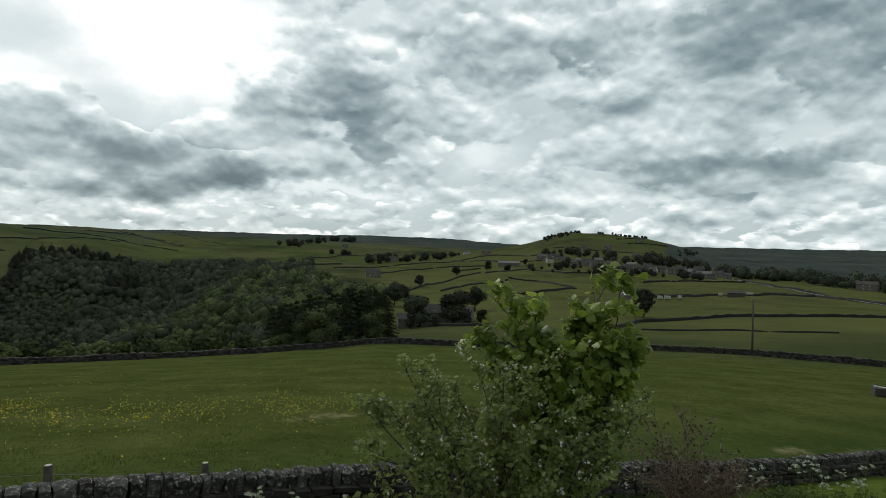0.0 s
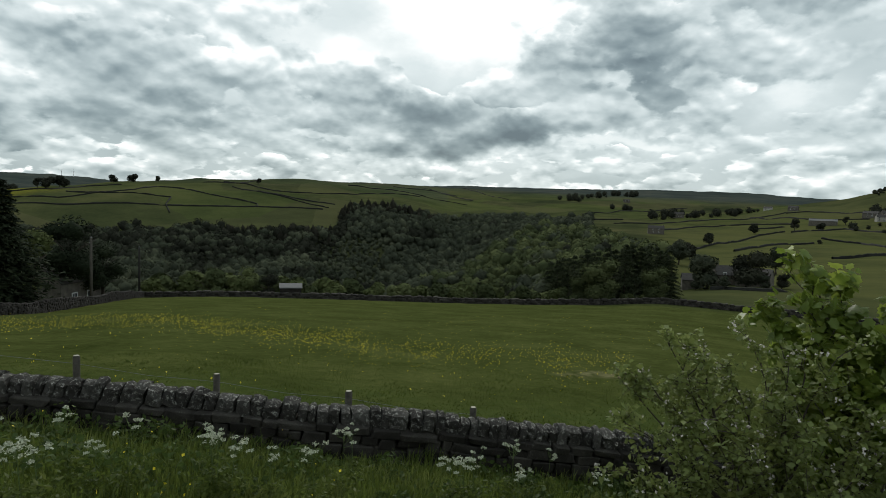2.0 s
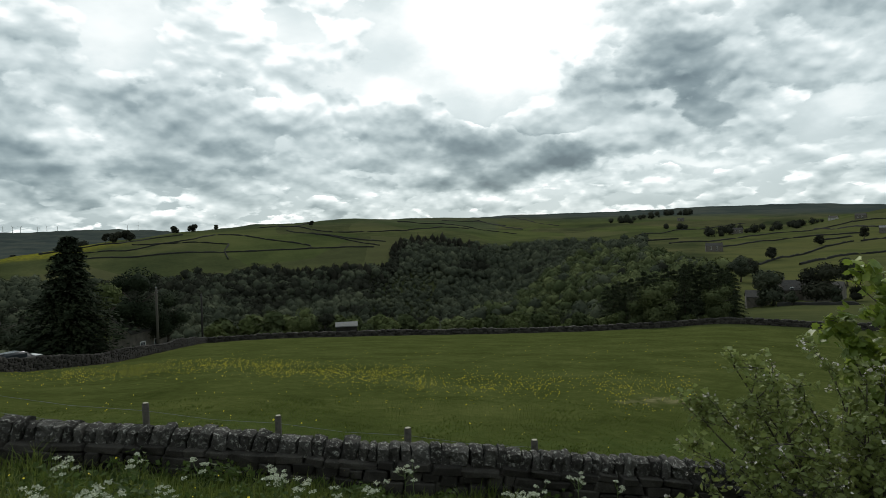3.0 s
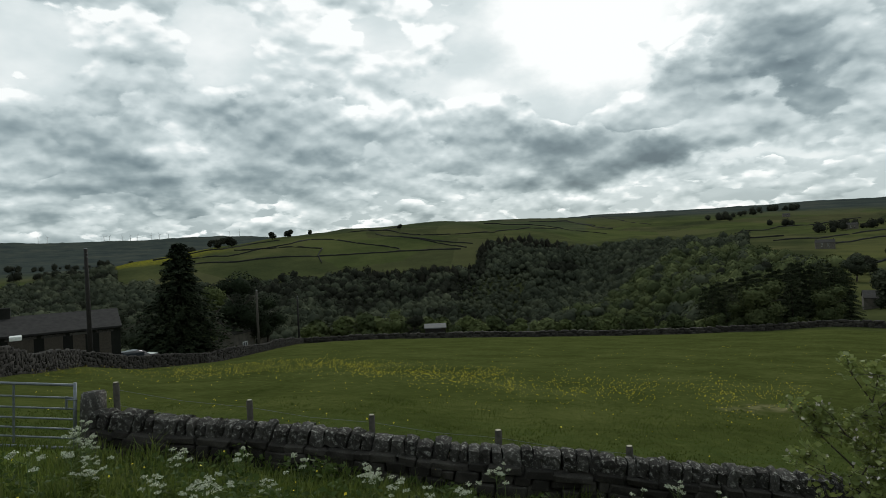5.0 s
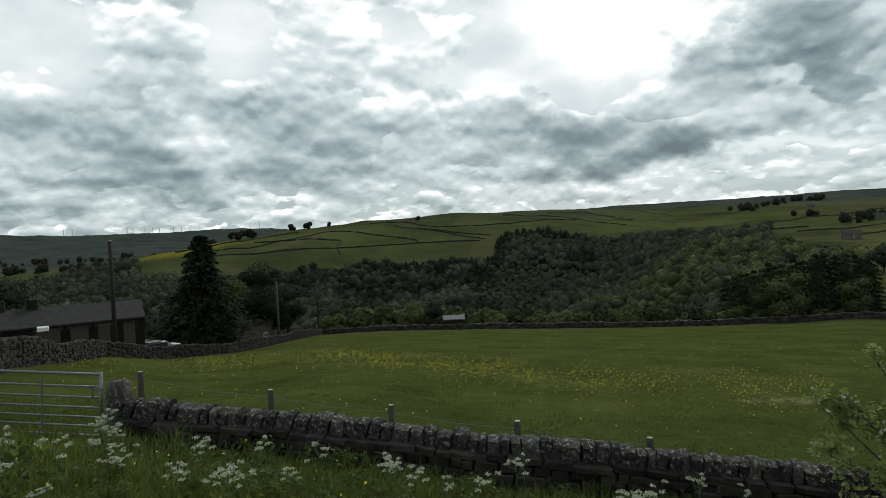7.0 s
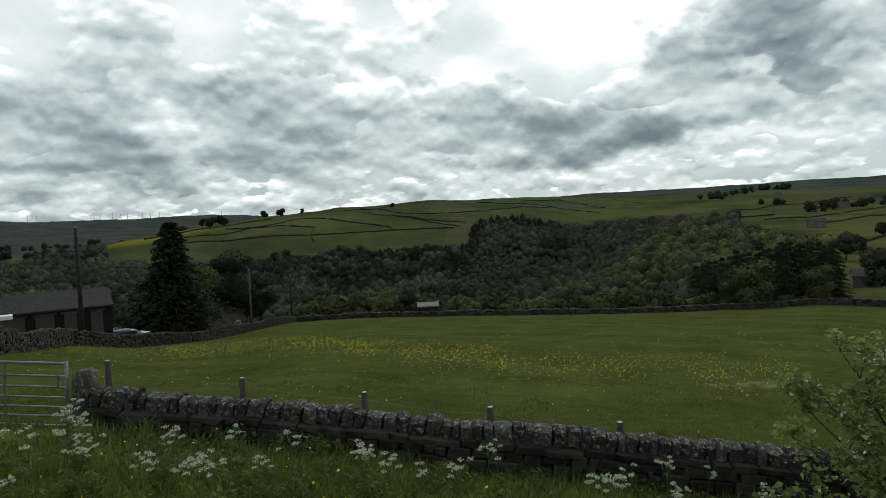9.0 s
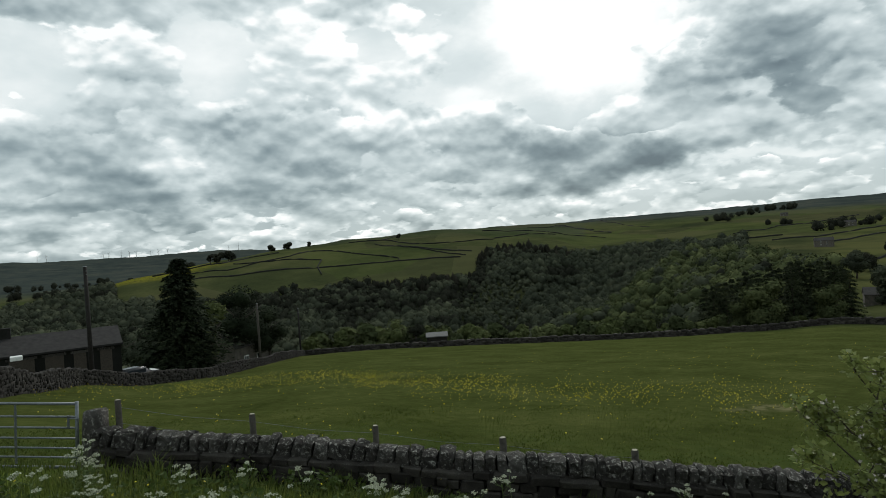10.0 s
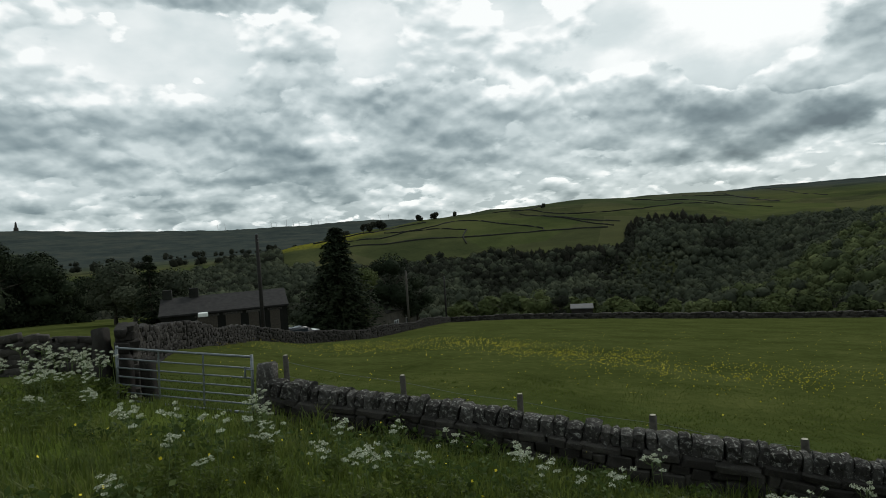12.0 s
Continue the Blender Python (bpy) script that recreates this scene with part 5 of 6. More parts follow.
gable_house("barn", at(3.2, 200, 0.2), facing(3.2) + 0.1, 6, 5, 2.6, 4.2, "small stone outbuilding below the trees", "barn")
gable_house("shed", at(-16.7, 312, 0.1), facing(-16.7) + 0.4, 5.0, 4, 2.3, 3.4, "white-roofed low stone field shed", "shed", M_HOUSE, M_WHITE)
gable_house("shed", at(-25.4, 392, 0.1), facing(-25.4), 9, 4.5, 2.2, 3.2, "dark open timber field shelter", "shed", M_BARK, M_SLATE)
for az, r, L in ((-19.4, 327, 2.6), (-20.0, 330, 3.2), (-26.4, 404, 4), (-21.0, 335, 2.0), (-24.2, 398, 2.2)):
    c = thing("trailer", Matrix.Translation(at(az, r, 0.1)) @ Matrix.Rotation(facing(az), 4, "Z"), "white box trailer parked by a field wall", "trailer", "parked trailers")
    part("body", box_bm(-L / 2, -0.9, 0.5, L / 2, 0.9, 2.0, 0.15), M_HOUSE_PALE, c)
    for sx in (-0.5, 0.5):
        bm = bmesh.new()
        bmesh.ops.create_cone(bm, cap_ends=True, segments=12, radius1=0.32, radius2=0.32, depth=2.0, matrix=Matrix.Translation((sx, 0, 0.32)) @ Matrix.Rotation(1.5708, 4, "X"))
        part("wheel", bm, M_BARK, c)

# village road
vs, fs = [], []
for i, p in enumerate(along([(-24.6, 800), (-28.0, 600), (-30.7, 515), (-35.6, 385), (-42, 320)], 8)):
    d = Vector((0.75, -0.66, 0))
    for k in (-3, 3):
        q = p + Vector((-d.y, d.x, 0)) * k
        vs.append((q.x, q.y, max(ground_z(q.x, q.y), p.z) + 0.25))
    if i:
        fs.append((2 * i - 2, 2 * i - 1, 2 * i + 1, 2 * i))
tagged(new("road", mesh_np("road", vs, fs, M_TARMAC)), "grey tarmac road running down past the village", "road", kind="structure")

# lane at the far left
vs, fs = [], []
for i, (u, n0, n1) in enumerate([(-9.0, 3.2, 5.6), (-12.0, 4.4, 7.4), (-16, 6.6, 9.6), (-20, 9.4, 12.4), (-24, 12, 15)]):
    for n in (n0, n1):
        x, y = -13.2 - 1.2 * i - (0.0 if n == n0 else 0.3), 0.2 + 0.1 * i - (0.0 if n == n0 else 2.6)
        vs.append((x, y, ground_z(x, y) + 0.1))
    if i:
        fs.append((2 * i - 2, 2 * i - 1, 2 * i + 1, 2 * i))
tagged(new("road", mesh_np("lane", vs, fs, M_TARMAC)), "pale worn tarmac lane beside the verge", "road", kind="structure")

# ---- poles, wires, monument, turbines ----


def pole(az, r, top_el, label, lean=0.0, mat=None):
    p = at(az, r)
    top = r * math.tan(radians(top_el))
    h = top - p.z
    t = thing("telegraph_pole", Matrix.Translation(p), label, "pole", "telegraph poles")
    part("shaft", tube_bm([(0, 0, -0.5), (lean * 0.5, 0, h * 0.5), (lean, 0, h)], [0.19, 0.165, 0.135], 10), mat or M_POLE, t, smooth=True)
    part("cap", tube_bm([(lean, 0, h), (lean, 0, h + 0.06)], [0.14, 0.05], 10), M_GALV, t)
    for z in (h - 0.35, h - 0.65):
        part("insulator", tube_bm([(lean - 0.25, 0, z), (lean + 0.25, 0, z)], [0.03, 0.03], 6), M_GALV, t)
    return p + Vector((lean, 0, h))


pole(68.05, 56.5, 0.64, "dark timber telegraph pole standing by the farm roof")
pole(55.0, 86, -3.63, "slim timber telegraph pole behind the wall", mat=M_POST)
pole(51.5, 114, -4.4, "slim timber pole at the wall corner")
pole(-26.65, 121, -2.6, "grey timber pole standing behind the far meadow wall", mat=M_POST)
tower = thing("monument", Matrix.Translation(at(85.8, 4690)), "dark stone obelisk monument on the moor skyline", "monument")
part("plinth", tube_bm([(0, 0, -5), (0, 0, 18)], [14, 12.5], 8), M_STONE, tower)
part("obelisk", tube_bm([(0, 0, 18), (0, 0, 19), (0, 0, 50), (0, 0, 56)], [10, 8.5, 4.5, 0.5], 8), M_STONE, tower)
for i, az in enumerate((66.7, 66.3, 65.4, 64.8, 64.3, 63.2, 62.6, 61.9, 71.2, 70.6, 57.0, 56.2)):
    p = at(az, 4680)
    w = thing("wind_turbine", Matrix.Translation(p) @ Matrix.Rotation(facing(az), 4, "Z"), "distant pale wind turbine on the moor ridge", "wind turbine", "moor wind turbines")
    part("tower", tube_bm([(0, 0, -4), (0, 0, 34)], [2.0, 1.2], 6), M_WHITE, w)
    part("nacelle", box_bm(-1.2, -3, 33, 1.2, 3, 35.5), M_WHITE, w)
    for k in range(3):
        a = 6.283 * k / 3 + i * 0.7
        part("blade", tube_bm([(0, -3.2, 34), (math.cos(a) * 20, -3.2, 34 + math.sin(a) * 20)], [0.9, 0.25], 4), M_WHITE, w)


def build_car():
    p = at(64.9, 63.0)
    c = thing("car", Matrix.Translation(p) @ Matrix.Rotation(radians(64.9) + 0.5, 4, "Z"), "dark parked hatchback by the farm, sky reflection painted pale on its bonnet", "car")
    prof = [(-1.9, 0.35), (-1.95, 0.75), (-1.75, 0.95), (-1.2, 1.42), (0.4, 1.45), (1.0, 1.0), (1.85, 0.85), (1.98, 0.6), (1.95, 0.35)]
    bm = bmesh.new()
    a = [bm.verts.new((x, -0.82, z)) for x, z in prof]
    b = [bm.verts.new((x, 0.82, z)) for x, z in prof]
    bm.faces.new(a), bm.faces.new(b[::-1])
    for k in range(len(prof)):
        bm.faces.new((a[k], a[(k + 1) % len(prof)], b[(k + 1) % len(prof)], b[k]))
    bmesh.ops.recalc_face_normals(bm, faces=bm.faces[:])
    bmesh.ops.bevel(bm, geom=bm.edges[:], offset=0.06, segments=2, affect="EDGES")
    part("body", bm, M_CAR, c, smooth=True)
    # reflected sky on the dark bonnet, laid on as a white panel
    part("bonnet", box_bm(1.02, -0.7, 0.93, 1.8, 0.7, 0.965, 0.01), M_WHITE, c, "white panel painted for the sky reflection on the bonnet")
    for y in (-0.835, 0.815):
        part("side_window", box_bm(-1.2, y, 1.0, 0.45, y + 0.02, 1.32, 0.005), M_GLASS, c)
    for x in (-1.2, 1.2):
        for y in (-0.8, 0.8):
            bm = bmesh.new()
            bmesh.ops.create_cone(bm, cap_ends=True, segments=16, radius1=0.31, radius2=0.31, depth=0.2, matrix=Matrix.Translation((x, y, 0.31)) @ Matrix.Rotation(1.5708, 4, "X"))
            w = part("wheel", bm, M_BARK, c)
            bm = bmesh.new()
            bmesh.ops.create_cone(bm, cap_ends=True, segments=12, radius1=0.18, radius2=0.16, depth=0.22, matrix=Matrix.Translation((x, y, 0.31)) @ Matrix.Rotation(1.5708, 4, "X"))
            part("rim", bm, M_GALV, w)


M_CAR = plain("dark_car_paint", (0.03, 0.032, 0.036), 0.25, 0.3, 0.1, spec=0.5)
build_car()
# pale tank seen over the wall by the farm
p = at(72.96, 57)
tank = thing("water_tank", Matrix.Translation((p.x, p.y, p.z)) @ Matrix.Rotation(radians(72.9), 4, "Z"), "small white water tank on a dark stand by the farmhouse", "tank")
part("tank_body", box_bm(-0.4, -0.5, -6.1 - p.z, 0.4, 0.5, -5.78 - p.z, 0.08), M_WHITE, tank)
for x in (-0.34, 0.34):
    for y in (-0.42, 0.42):
        part("leg", box_bm(x - 0.06, y - 0.06, -0.1, x + 0.06, y + 0.06, -6.08 - p.z, 0.01), M_BARK, tank)

# cattle feeder standing in the meadow
p = at(-35.9, 62)
fd = thing("cattle_feeder", Matrix.Translation(p) @ Matrix.Rotation(radians(-20), 4, "Z"), "dark low cattle feeder with a pale rail on the meadow", "feeder")
part("trough", box_bm(-1.1, -0.5, 0.15, 1.1, 0.5, 0.75, 0.05), M_BARK, fd)
part("rail", tube_bm([(-1.2, -0.55, 0.95), (0, -0.55, 0.8), (1.2, -0.55, 0.6)], [0.05] * 3, 8), M_WHITE, fd)
for x in (-1.0, 1.0):
    for y in (-0.45, 0.45):
        part("leg", tube_bm([(x, y, -0.1), (x, y, 0.95)], [0.045] * 2, 6), M_GALV, fd)

# ---- verge: hawthorn, sycamore, brambles ----
M_HAW = foliage("hawthorn_leaves", (0.210, 0.250, 0.074), (0.46, 0.48, 0.18), 1.5, 14, 0.4, 0.5, 0.3)
M_SYC = foliage("sycamore_leaves", (0.165, 0.225, 0.036), (0.42, 0.47, 0.090), 1.2, 9, 0.5, 0.45, 0.35)
M_BLOSSOM = plain("may_blossom", (0.52, 0.47, 0.43), 0.8, vary=0.25, scale=30)
M_UMBEL = plain("white_umbels", (0.46, 0.48, 0.36), 0.8, vary=0.15, scale=30)
M_STALK = plain("green_stalks", (0.085, 0.120, 0.035), 0.7, vary=0.3, scale=10)
M_BLADE = foliage("grass_blades", (0.086, 0.116, 0.023), (0.200, 0.220, 0.062), 0.9, 6, 0.5, 0.6, 0.25)
M_MEADOWBLADE = foliage("meadow_blades", (0.084, 0.110, 0.024), (0.160, 0.182, 0.048), 0.5, 4, 0.5, 0.7, 0.1)
M_BRAMBLE = plain("dead_stems", (0.190, 0.140, 0.105), 0.9, vary=0.4, scale=12)
M_DEADLEAF = foliage("withered_leaves", (0.085, 0.060, 0.035), (0.150, 0.115, 0.070), 1.5, 14, 0.2)
M_BUTTER = plain("buttercup_petals", (0.75, 0.60, 0.03), 0.5, vary=0.1, scale=30)


def spot(az, el, r):
    a, e = radians(az), radians(el)
    return Vector((-math.sin(a) * r - 0.2, math.cos(a) * r - 0.2, r * math.tan(e) - 0.095))


def curved(a, b, rng, sag=0.12, n=6):
    """A wandering stem from a to b."""
    d = b - a
    w = [Vector((rng.uniform(-1, 1), rng.uniform(-1, 1), rng.uniform(-0.3, 0.3))) * d.length * sag * 0.5 for _ in range(2)]
    out = []
    for i in range(n + 1):
        t = i / n
        s1, s2 = math.sin(math.pi * t), math.sin(2 * math.pi * t)
        out.append(a + d * t + w[0] * s1 + w[1] * s2 * 0.6 + Vector((0, 0, d.length * 0.06 * s1)))
    return out


def rhombs(places, size, rng, droop=0.3, long=1.6):
    """Pointed leaves, folded along the midrib: 4 triangles each."""
    P = np.asarray(places)
    n = len(P)
    d = rng.normal(size=(n, 3)) * [1, 1, 0.6] + [0, 0, -droop]
    d /= np.linalg.norm(d, axis=1)[:, None]
    s = np.cross(d, rng.normal(size=(n, 3)))
    s /= np.linalg.norm(s, axis=1)[:, None]
    u = np.cross(d, s)
    L = size * (0.6 + 0.8 * rng.random((n, 1)))
    W = L / long
    v = np.stack([P, P + d * L * 0.45 + s * W * 0.5 + u * W * 0.15, P + d * L, P + d * L * 0.45 - s * W * 0.5 + u * W * 0.15, P + d * L * 0.5], 1).reshape(-1, 3)
    i = np.arange(n)[:, None] * 5
    f = np.concatenate([i + [[0, 1, 4]], i + [[1, 2, 4]], i + [[2, 3, 4]], i + [[3, 0, 4]]])
    return v, f


HALF_LEAF = [(0.24, -0.12), (0.36, 0.08), (0.55, 0.24), (0.43, 0.40), (0.45, 0.66), (0.22, 0.70)]
LOBES = [(0, 0)] + HALF_LEAF + [(0, 1.0)] + [(-a, b) for a, b in HALF_LEAF[::-1]]


def lobed(places, size, rng, droop=0.7):
    """Five-lobed leaves hanging from their stalks."""
    P = np.asarray(places)
    n = len(P)
    d = rng.normal(size=(n, 3)) * [0.75, 0.75, 0.4] + [0.35, 0.0, -droop * 0.7]
    d /= np.linalg.norm(d, axis=1)[:, None]
    nrm = rng.normal(size=(n, 3)) * 0.55 + [0, 0, 1]
    s = np.cross(d, nrm)
    s /= np.linalg.norm(s, axis=1)[:, None]
    u = np.cross(s, d)
    L = size * (0.55 + 0.75 * rng.random((n, 1)))
    pts = [P + L * (s * a + d * b + u * (0.1 * math.sin(5 * b) - 0.25 * a * a)) for a, b in LOBES] + [P + d * L * 0.4 + u * L * 0.05]
    m = len(pts)
    v = np.stack(pts, 1).reshape(-1, 3)
    i = np.arange(n)[:, None] * m
    f = np.concatenate([i + [[k, (k + 1) % (m - 1), m - 1]] for k in range(m - 1)])
    return v, f


def stemmed(base, targets, r0, rng, twigs=10, twig_len=0.5, order2=3):
    """Stems to the targets with side twigs; returns the wood and the places for leaves."""
    bm = bmesh.new()
    places, tips = [], []
    for k, tg in enumerate(targets):
        b = base + Vector((rng.uniform(-0.18, 0.18), rng.uniform(-0.18, 0.18), 0))
        pts = curved(b, tg, rng, 0.16, 7)
        rr = r0 * rng.uniform(0.6, 1.0)
        tube_bm(pts, [max(0.004, rr * (1 - i / 7.6)) for i in range(8)], 6, bm)
        tips.append(tg)
        for j in range(twigs):
            t = 0.3 + 0.7 * (j + rng.random()) / twigs
            i = min(6, int(t * 7))
            o = pts[i].lerp(pts[i + 1], t * 7 - i)
            main = (pts[i + 1] - pts[i]).normalized()
            d = (main * 0.7 + Vector((rng.uniform(-1, 1), rng.uniform(-1, 1), rng.uniform(-0.5, 0.9)))).normalized()
            e = o + d * twig_len * rng.uniform(0.5, 1.3) * (1.15 - 0.5 * t)
            tw = curved(o, e, rng, 0.2, 3)
            tube_bm(tw, [0.007, 0.006, 0.004, 0.002], 4, bm, False)
            places += [(tw[q].lerp(tw[q + 1], rng.random())) for q in range(3) for _ in range(4)]
            tips.append(e)
            for _ in range(order2):
                o2 = tw[1].lerp(tw[3], rng.random())
                e2 = o2 + Vector((rng.uniform(-1, 1), rng.uniform(-1, 1), rng.uniform(-0.5, 0.9))).normalized() * twig_len * rng.uniform(0.2, 0.55)
                tube_bm([o2, e2], [0.004, 0.002], 3, bm, False)
                places += [o2.lerp(e2, rng.random()) for _ in range(6)]
                tips.append(e2)
    return bm, places, tips


def build_hawthorn():
    rng, nr = random.Random(12), np.random.default_rng(12)
    base = polar(-4.5, 7.3, -0.1)
    heads = [(7.3, -13.4, 7.0), (3.4, -9.9, 7.1), (0.4, -9.9, 7.2), (4.9, -14.2, 6.9), (6.4, -17.2, 6.8), (1.5, -12.4, 7.0), (-3.2, -9.6, 7.3), (-5.9, -10.6, 7.1), (-9.0, -9.8, 7.6), (-16.4, -12.8, 7.4),
             (-17.4, -12.0, 7.6), (-14.4, -15.2, 7.0), (5.6, -20.6, 6.6), (-5.9, -13.6, 6.8), (-0.8, -15.6, 6.7), (-11.3, -17.4, 6.9), (-7.5, -16.5, 6.6), (2.5, -18, 6.5), (-12.5, -13.0, 7.4), (-2.5, -18.5, 6.4), (-14.5, -19.0, 6.8), (-9, -20.5, 6.4), (4.4, -22.5, 6.5), (-1, -11.5, 7.6), (-7, -11.6, 7.7), (3.2, -14.5, 7.4)]
    bm, places, tips = stemmed(base, [spot(*h) for h in heads], 0.035, rng, 9, 0.46, 3)
    bush = thing("hawthorn_bush", Matrix.Identity(4), "wind-tossed hawthorn bush with fading white blossom", "bush")
    part("woody_stem", bm, M_BARK, bush, smooth=True)
    P = np.array([p[:] for p in places])
    P = np.concatenate([P, P[nr.random(len(P)) < 0.75]])
    P = P + nr.normal(size=P.shape) * 0.035
    v, f = rhombs(P, 0.066, nr, 0.1, 1.4)
    part("leaves", mesh_np("leaves", v, f, M_HAW), None, bush)
    # blossom in small bunches along the upper twigs
    tips = [t for t in tips if rng.random() < 0.2]
    B = []
    for t in tips:
        k = rng.randint(3, 9)
        B += [t + Vector((rng.gauss(0, 0.03), rng.gauss(0, 0.03), rng.gauss(0, 0.025))) for _ in range(k)]
    v, f = rhombs(np.array([b[:] for b in B]), 0.032, nr, -0.2, 1.1)
    part("blossom", mesh_np("blossom", v, f, M_BLOSSOM), None, bush, "small off-white and pink-tinged blossom bunches")


build_hawthorn()


def build_sycamore():
    rng, nr = random.Random(15), np.random.default_rng(15)
    base = polar(-10.5, 9.1, -0.1)
    heads = [(-4.6, -3.4, 9.0), (-6.6, -3.0, 9.1), (-8.2, -3.3, 9.2), (-13.6, -1.7, 9.1), (-15.0, -1.6, 9.2), (-16.0, -2.6, 9.0), (-13.4, -3.2, 9.3), (-17.2, -5.8, 9.0), (-17.8, -6.6, 9.1), (-16.8, -9.0, 8.9),
             (-4.2, -6.0, 8.9), (-6.0, -5.6, 8.7), (-13.6, -7.0, 8.8), (-11.4, -8.2, 8.6), (-8.9, -6.8, 8.7), (-15.0, -4.6, 8.8), (-15.6, -10.0, 8.7), (-4.6, -8.4, 8.6), (-7.4, -9.0, 8.5), (-13.2, -10.6, 8.6), (-10.0, -11.5, 8.5), (-6, -11.6, 8.4), (-15.8, -7.4, 9.4), (-6.6, -7.4, 9.4), (-13.8, -4.8, 9.5), (-8.2, -12.6, 8.7), (-12.4, -13.5, 8.6)]
    bm, places, tips = stemmed(base, [spot(*h) for h in heads], 0.05, rng, 8, 0.4, 1)
    tree = thing("sycamore_sapling", Matrix.Identity(4), "young sycamore with large drooping green leaves", "tree")
    part("woody_stem", bm, M_BARK, tree, smooth=True)
    keep = places + tips + [p for p in places if rng.random() < 0.5]
    P = np.array([p[:] for p in keep])
    P = P + nr.normal(size=P.shape) * 0.06
    v, f = lobed(P, 0.135, nr)
    part("leaves", mesh_np("leaves", v, f, M_SYC), None, tree)


build_sycamore()


def build_brambles():
    rng, nr = random.Random(19), np.random.default_rng(19)
    base = polar(-21.5, 11.0, -0.1)
    t = thing("bramble_tangle", Matrix.Identity(4), "brown tangle of dead bramble stems before the wall", "bush")
    heads = [(rng.uniform(-27.5, -16.5), rng.uniform(-18.5, -14.6), rng.uniform(9.6, 12)) for _ in range(42)] + [(-20.5, -11.6, 10.6), (-21.3, -12.2, 10.8), (-19, -12.6, 10.5), (-22.4, -12.6, 10.9), (-18.2, -12.0, 10.2), (-23.6, -13.4, 11)]
    bm, places, tips = stemmed(base, [spot(*h) for h in heads], 0.011, rng, 8, 0.42, 2)
    part("woody_stem", bm, M_BRAMBLE, t)
    P = np.array([p[:] for p in places if rng.random() < 0.3 and p.z < -2.55])
    v, f = rhombs(P + nr.normal(size=P.shape) * 0.03, 0.05, nr, 0.2, 1.5)
    part("leaves", mesh_np("leaves", v, f, M_DEADLEAF), None, t)


build_brambles()

# ---- cow parsley ----


def parsley_parts(seed):
    """Meshes of one plant: ribbed stalks, feathery leaves, flat flower heads."""
    rng, nr = random.Random(seed), np.random.default_rng(seed)
    h = rng.uniform(0.6, 0.85)
    bm = bmesh.new()
    top = Vector((rng.uniform(-0.06, 0.06), rng.uniform(-0.06, 0.06), h))
    tube_bm([(0, 0, -0.05), top * 0.5 + Vector((0.02, 0, 0)), top], [0.007, 0.006, 0.004], 5, bm)
    heads = []
    for i in range(rng.randint(6, 10)):
        a = rng.uniform(0, 6.283)
        o = top * rng.uniform(0.8, 0.97)
        e = o + Vector((math.cos(a) * rng.uniform(0.03, 0.17), math.sin(a) * rng.uniform(0.03, 0.17), rng.uniform(0.05, 0.13)))
        tube_bm([o, o.lerp(e, 0.5) + Vector((math.cos(a), math.sin(a), 0)) * 0.03, e], [0.004, 0.003, 0.002], 4, bm)
        heads.append(e)
    stalk = bm_mesh("stalk", bm, M_STALK)
    umbels = []
    for e in heads:
        R = rng.uniform(0.022, 0.040)
        P = np.array([(e.x + R * math.cos(a) * k, e.y + R * math.sin(a) * k, e.z + 0.02 - 0.25 * R * k * k) for a, k in ((6.283 * j * 0.382, math.sqrt((j + 0.5) / 34)) for j in range(34))])
        P += nr.normal(size=P.shape) * 0.006
        v, f = rhombs(P, 0.018, nr, -0.1, 1.0)
        umbels.append(mesh_np("umbel", v, f, M_UMBEL))
    L = []
    for _ in range(26):
        a, k = rng.uniform(0, 6.283), rng.uniform(0.02, 0.22)
        L += [(math.cos(a) * k + rng.gauss(0, 0.03), math.sin(a) * k + rng.gauss(0, 0.03), rng.uniform(0.1, 0.4)) for _ in range(5)]
    v, f = rhombs(np.array(L), 0.075, nr, 0.1, 2.4)
    return stalk, umbels, mesh_np("leaves", v, f, M_BLADE)


PARSLEY = [parsley_parts(100 + i) for i in range(7)]


def parsley(x, y, scale, yaw, k):
    stalk, umbels, leaves = PARSLEY[k]
    t = thing("cow_parsley", Matrix.Translation((x, y, ground_z(x, y))) @ Matrix.Rotation(yaw, 4, "Z") @ Matrix.Scale(scale, 4), "white-flowered cow parsley in the rough verge grass", "wildflower", "cow parsley on the verge")
    part("stalk", stalk, None, t)
    part("leaves", leaves, None, t)
    for u in umbels:
        part("umbel", u, None, t)


CLUMPS = [(80.7, 5.2), (76.6, 5.4), (78.5, 6.3), (70, 6.8), (67.8, 6.9), (65, 6.2), (61, 7.1), (61.8, 6), (59.8, 5.8), (53.4, 6.5), (46.7, 6.4), (43.6, 6.4), (38.5, 6.3), (32.1, 7.2), (69.3, 9.0), (79.9, 8.2), (57, 7), (76, 6), (72.4, 6.1), (73.3, 6), (68.6, 8), (45.2, 6.8), (33.1, 7.3), (34.1, 7.7), (40, 6.1), (30.7, 6.6), (22.7, 6.9), (18.4, 7.4), (16.4, 7.8), (10.8, 7.6), (13.5, 8.4)]
THICK = [(85.3, 14.5), (84.2, 13.2), (83.2, 13.6), (82.0, 13.8), (83.6, 12.0), (84.4, 11.2), (85.2, 9.6), (83.8, 10.2), (82.2, 12.4), (86.0, 12.5), (82.8, 15.0), (84.8, 15.6), (-29.7, 15.6), (-31.6, 16), (-33.4, 16.4), (-34.9, 17), (-28.9, 14.6), (-35.6, 16), (-17.6, 12), (-20, 12.4), (-24, 13.2), (-26.5, 13.8)]
rng = random.Random(77)
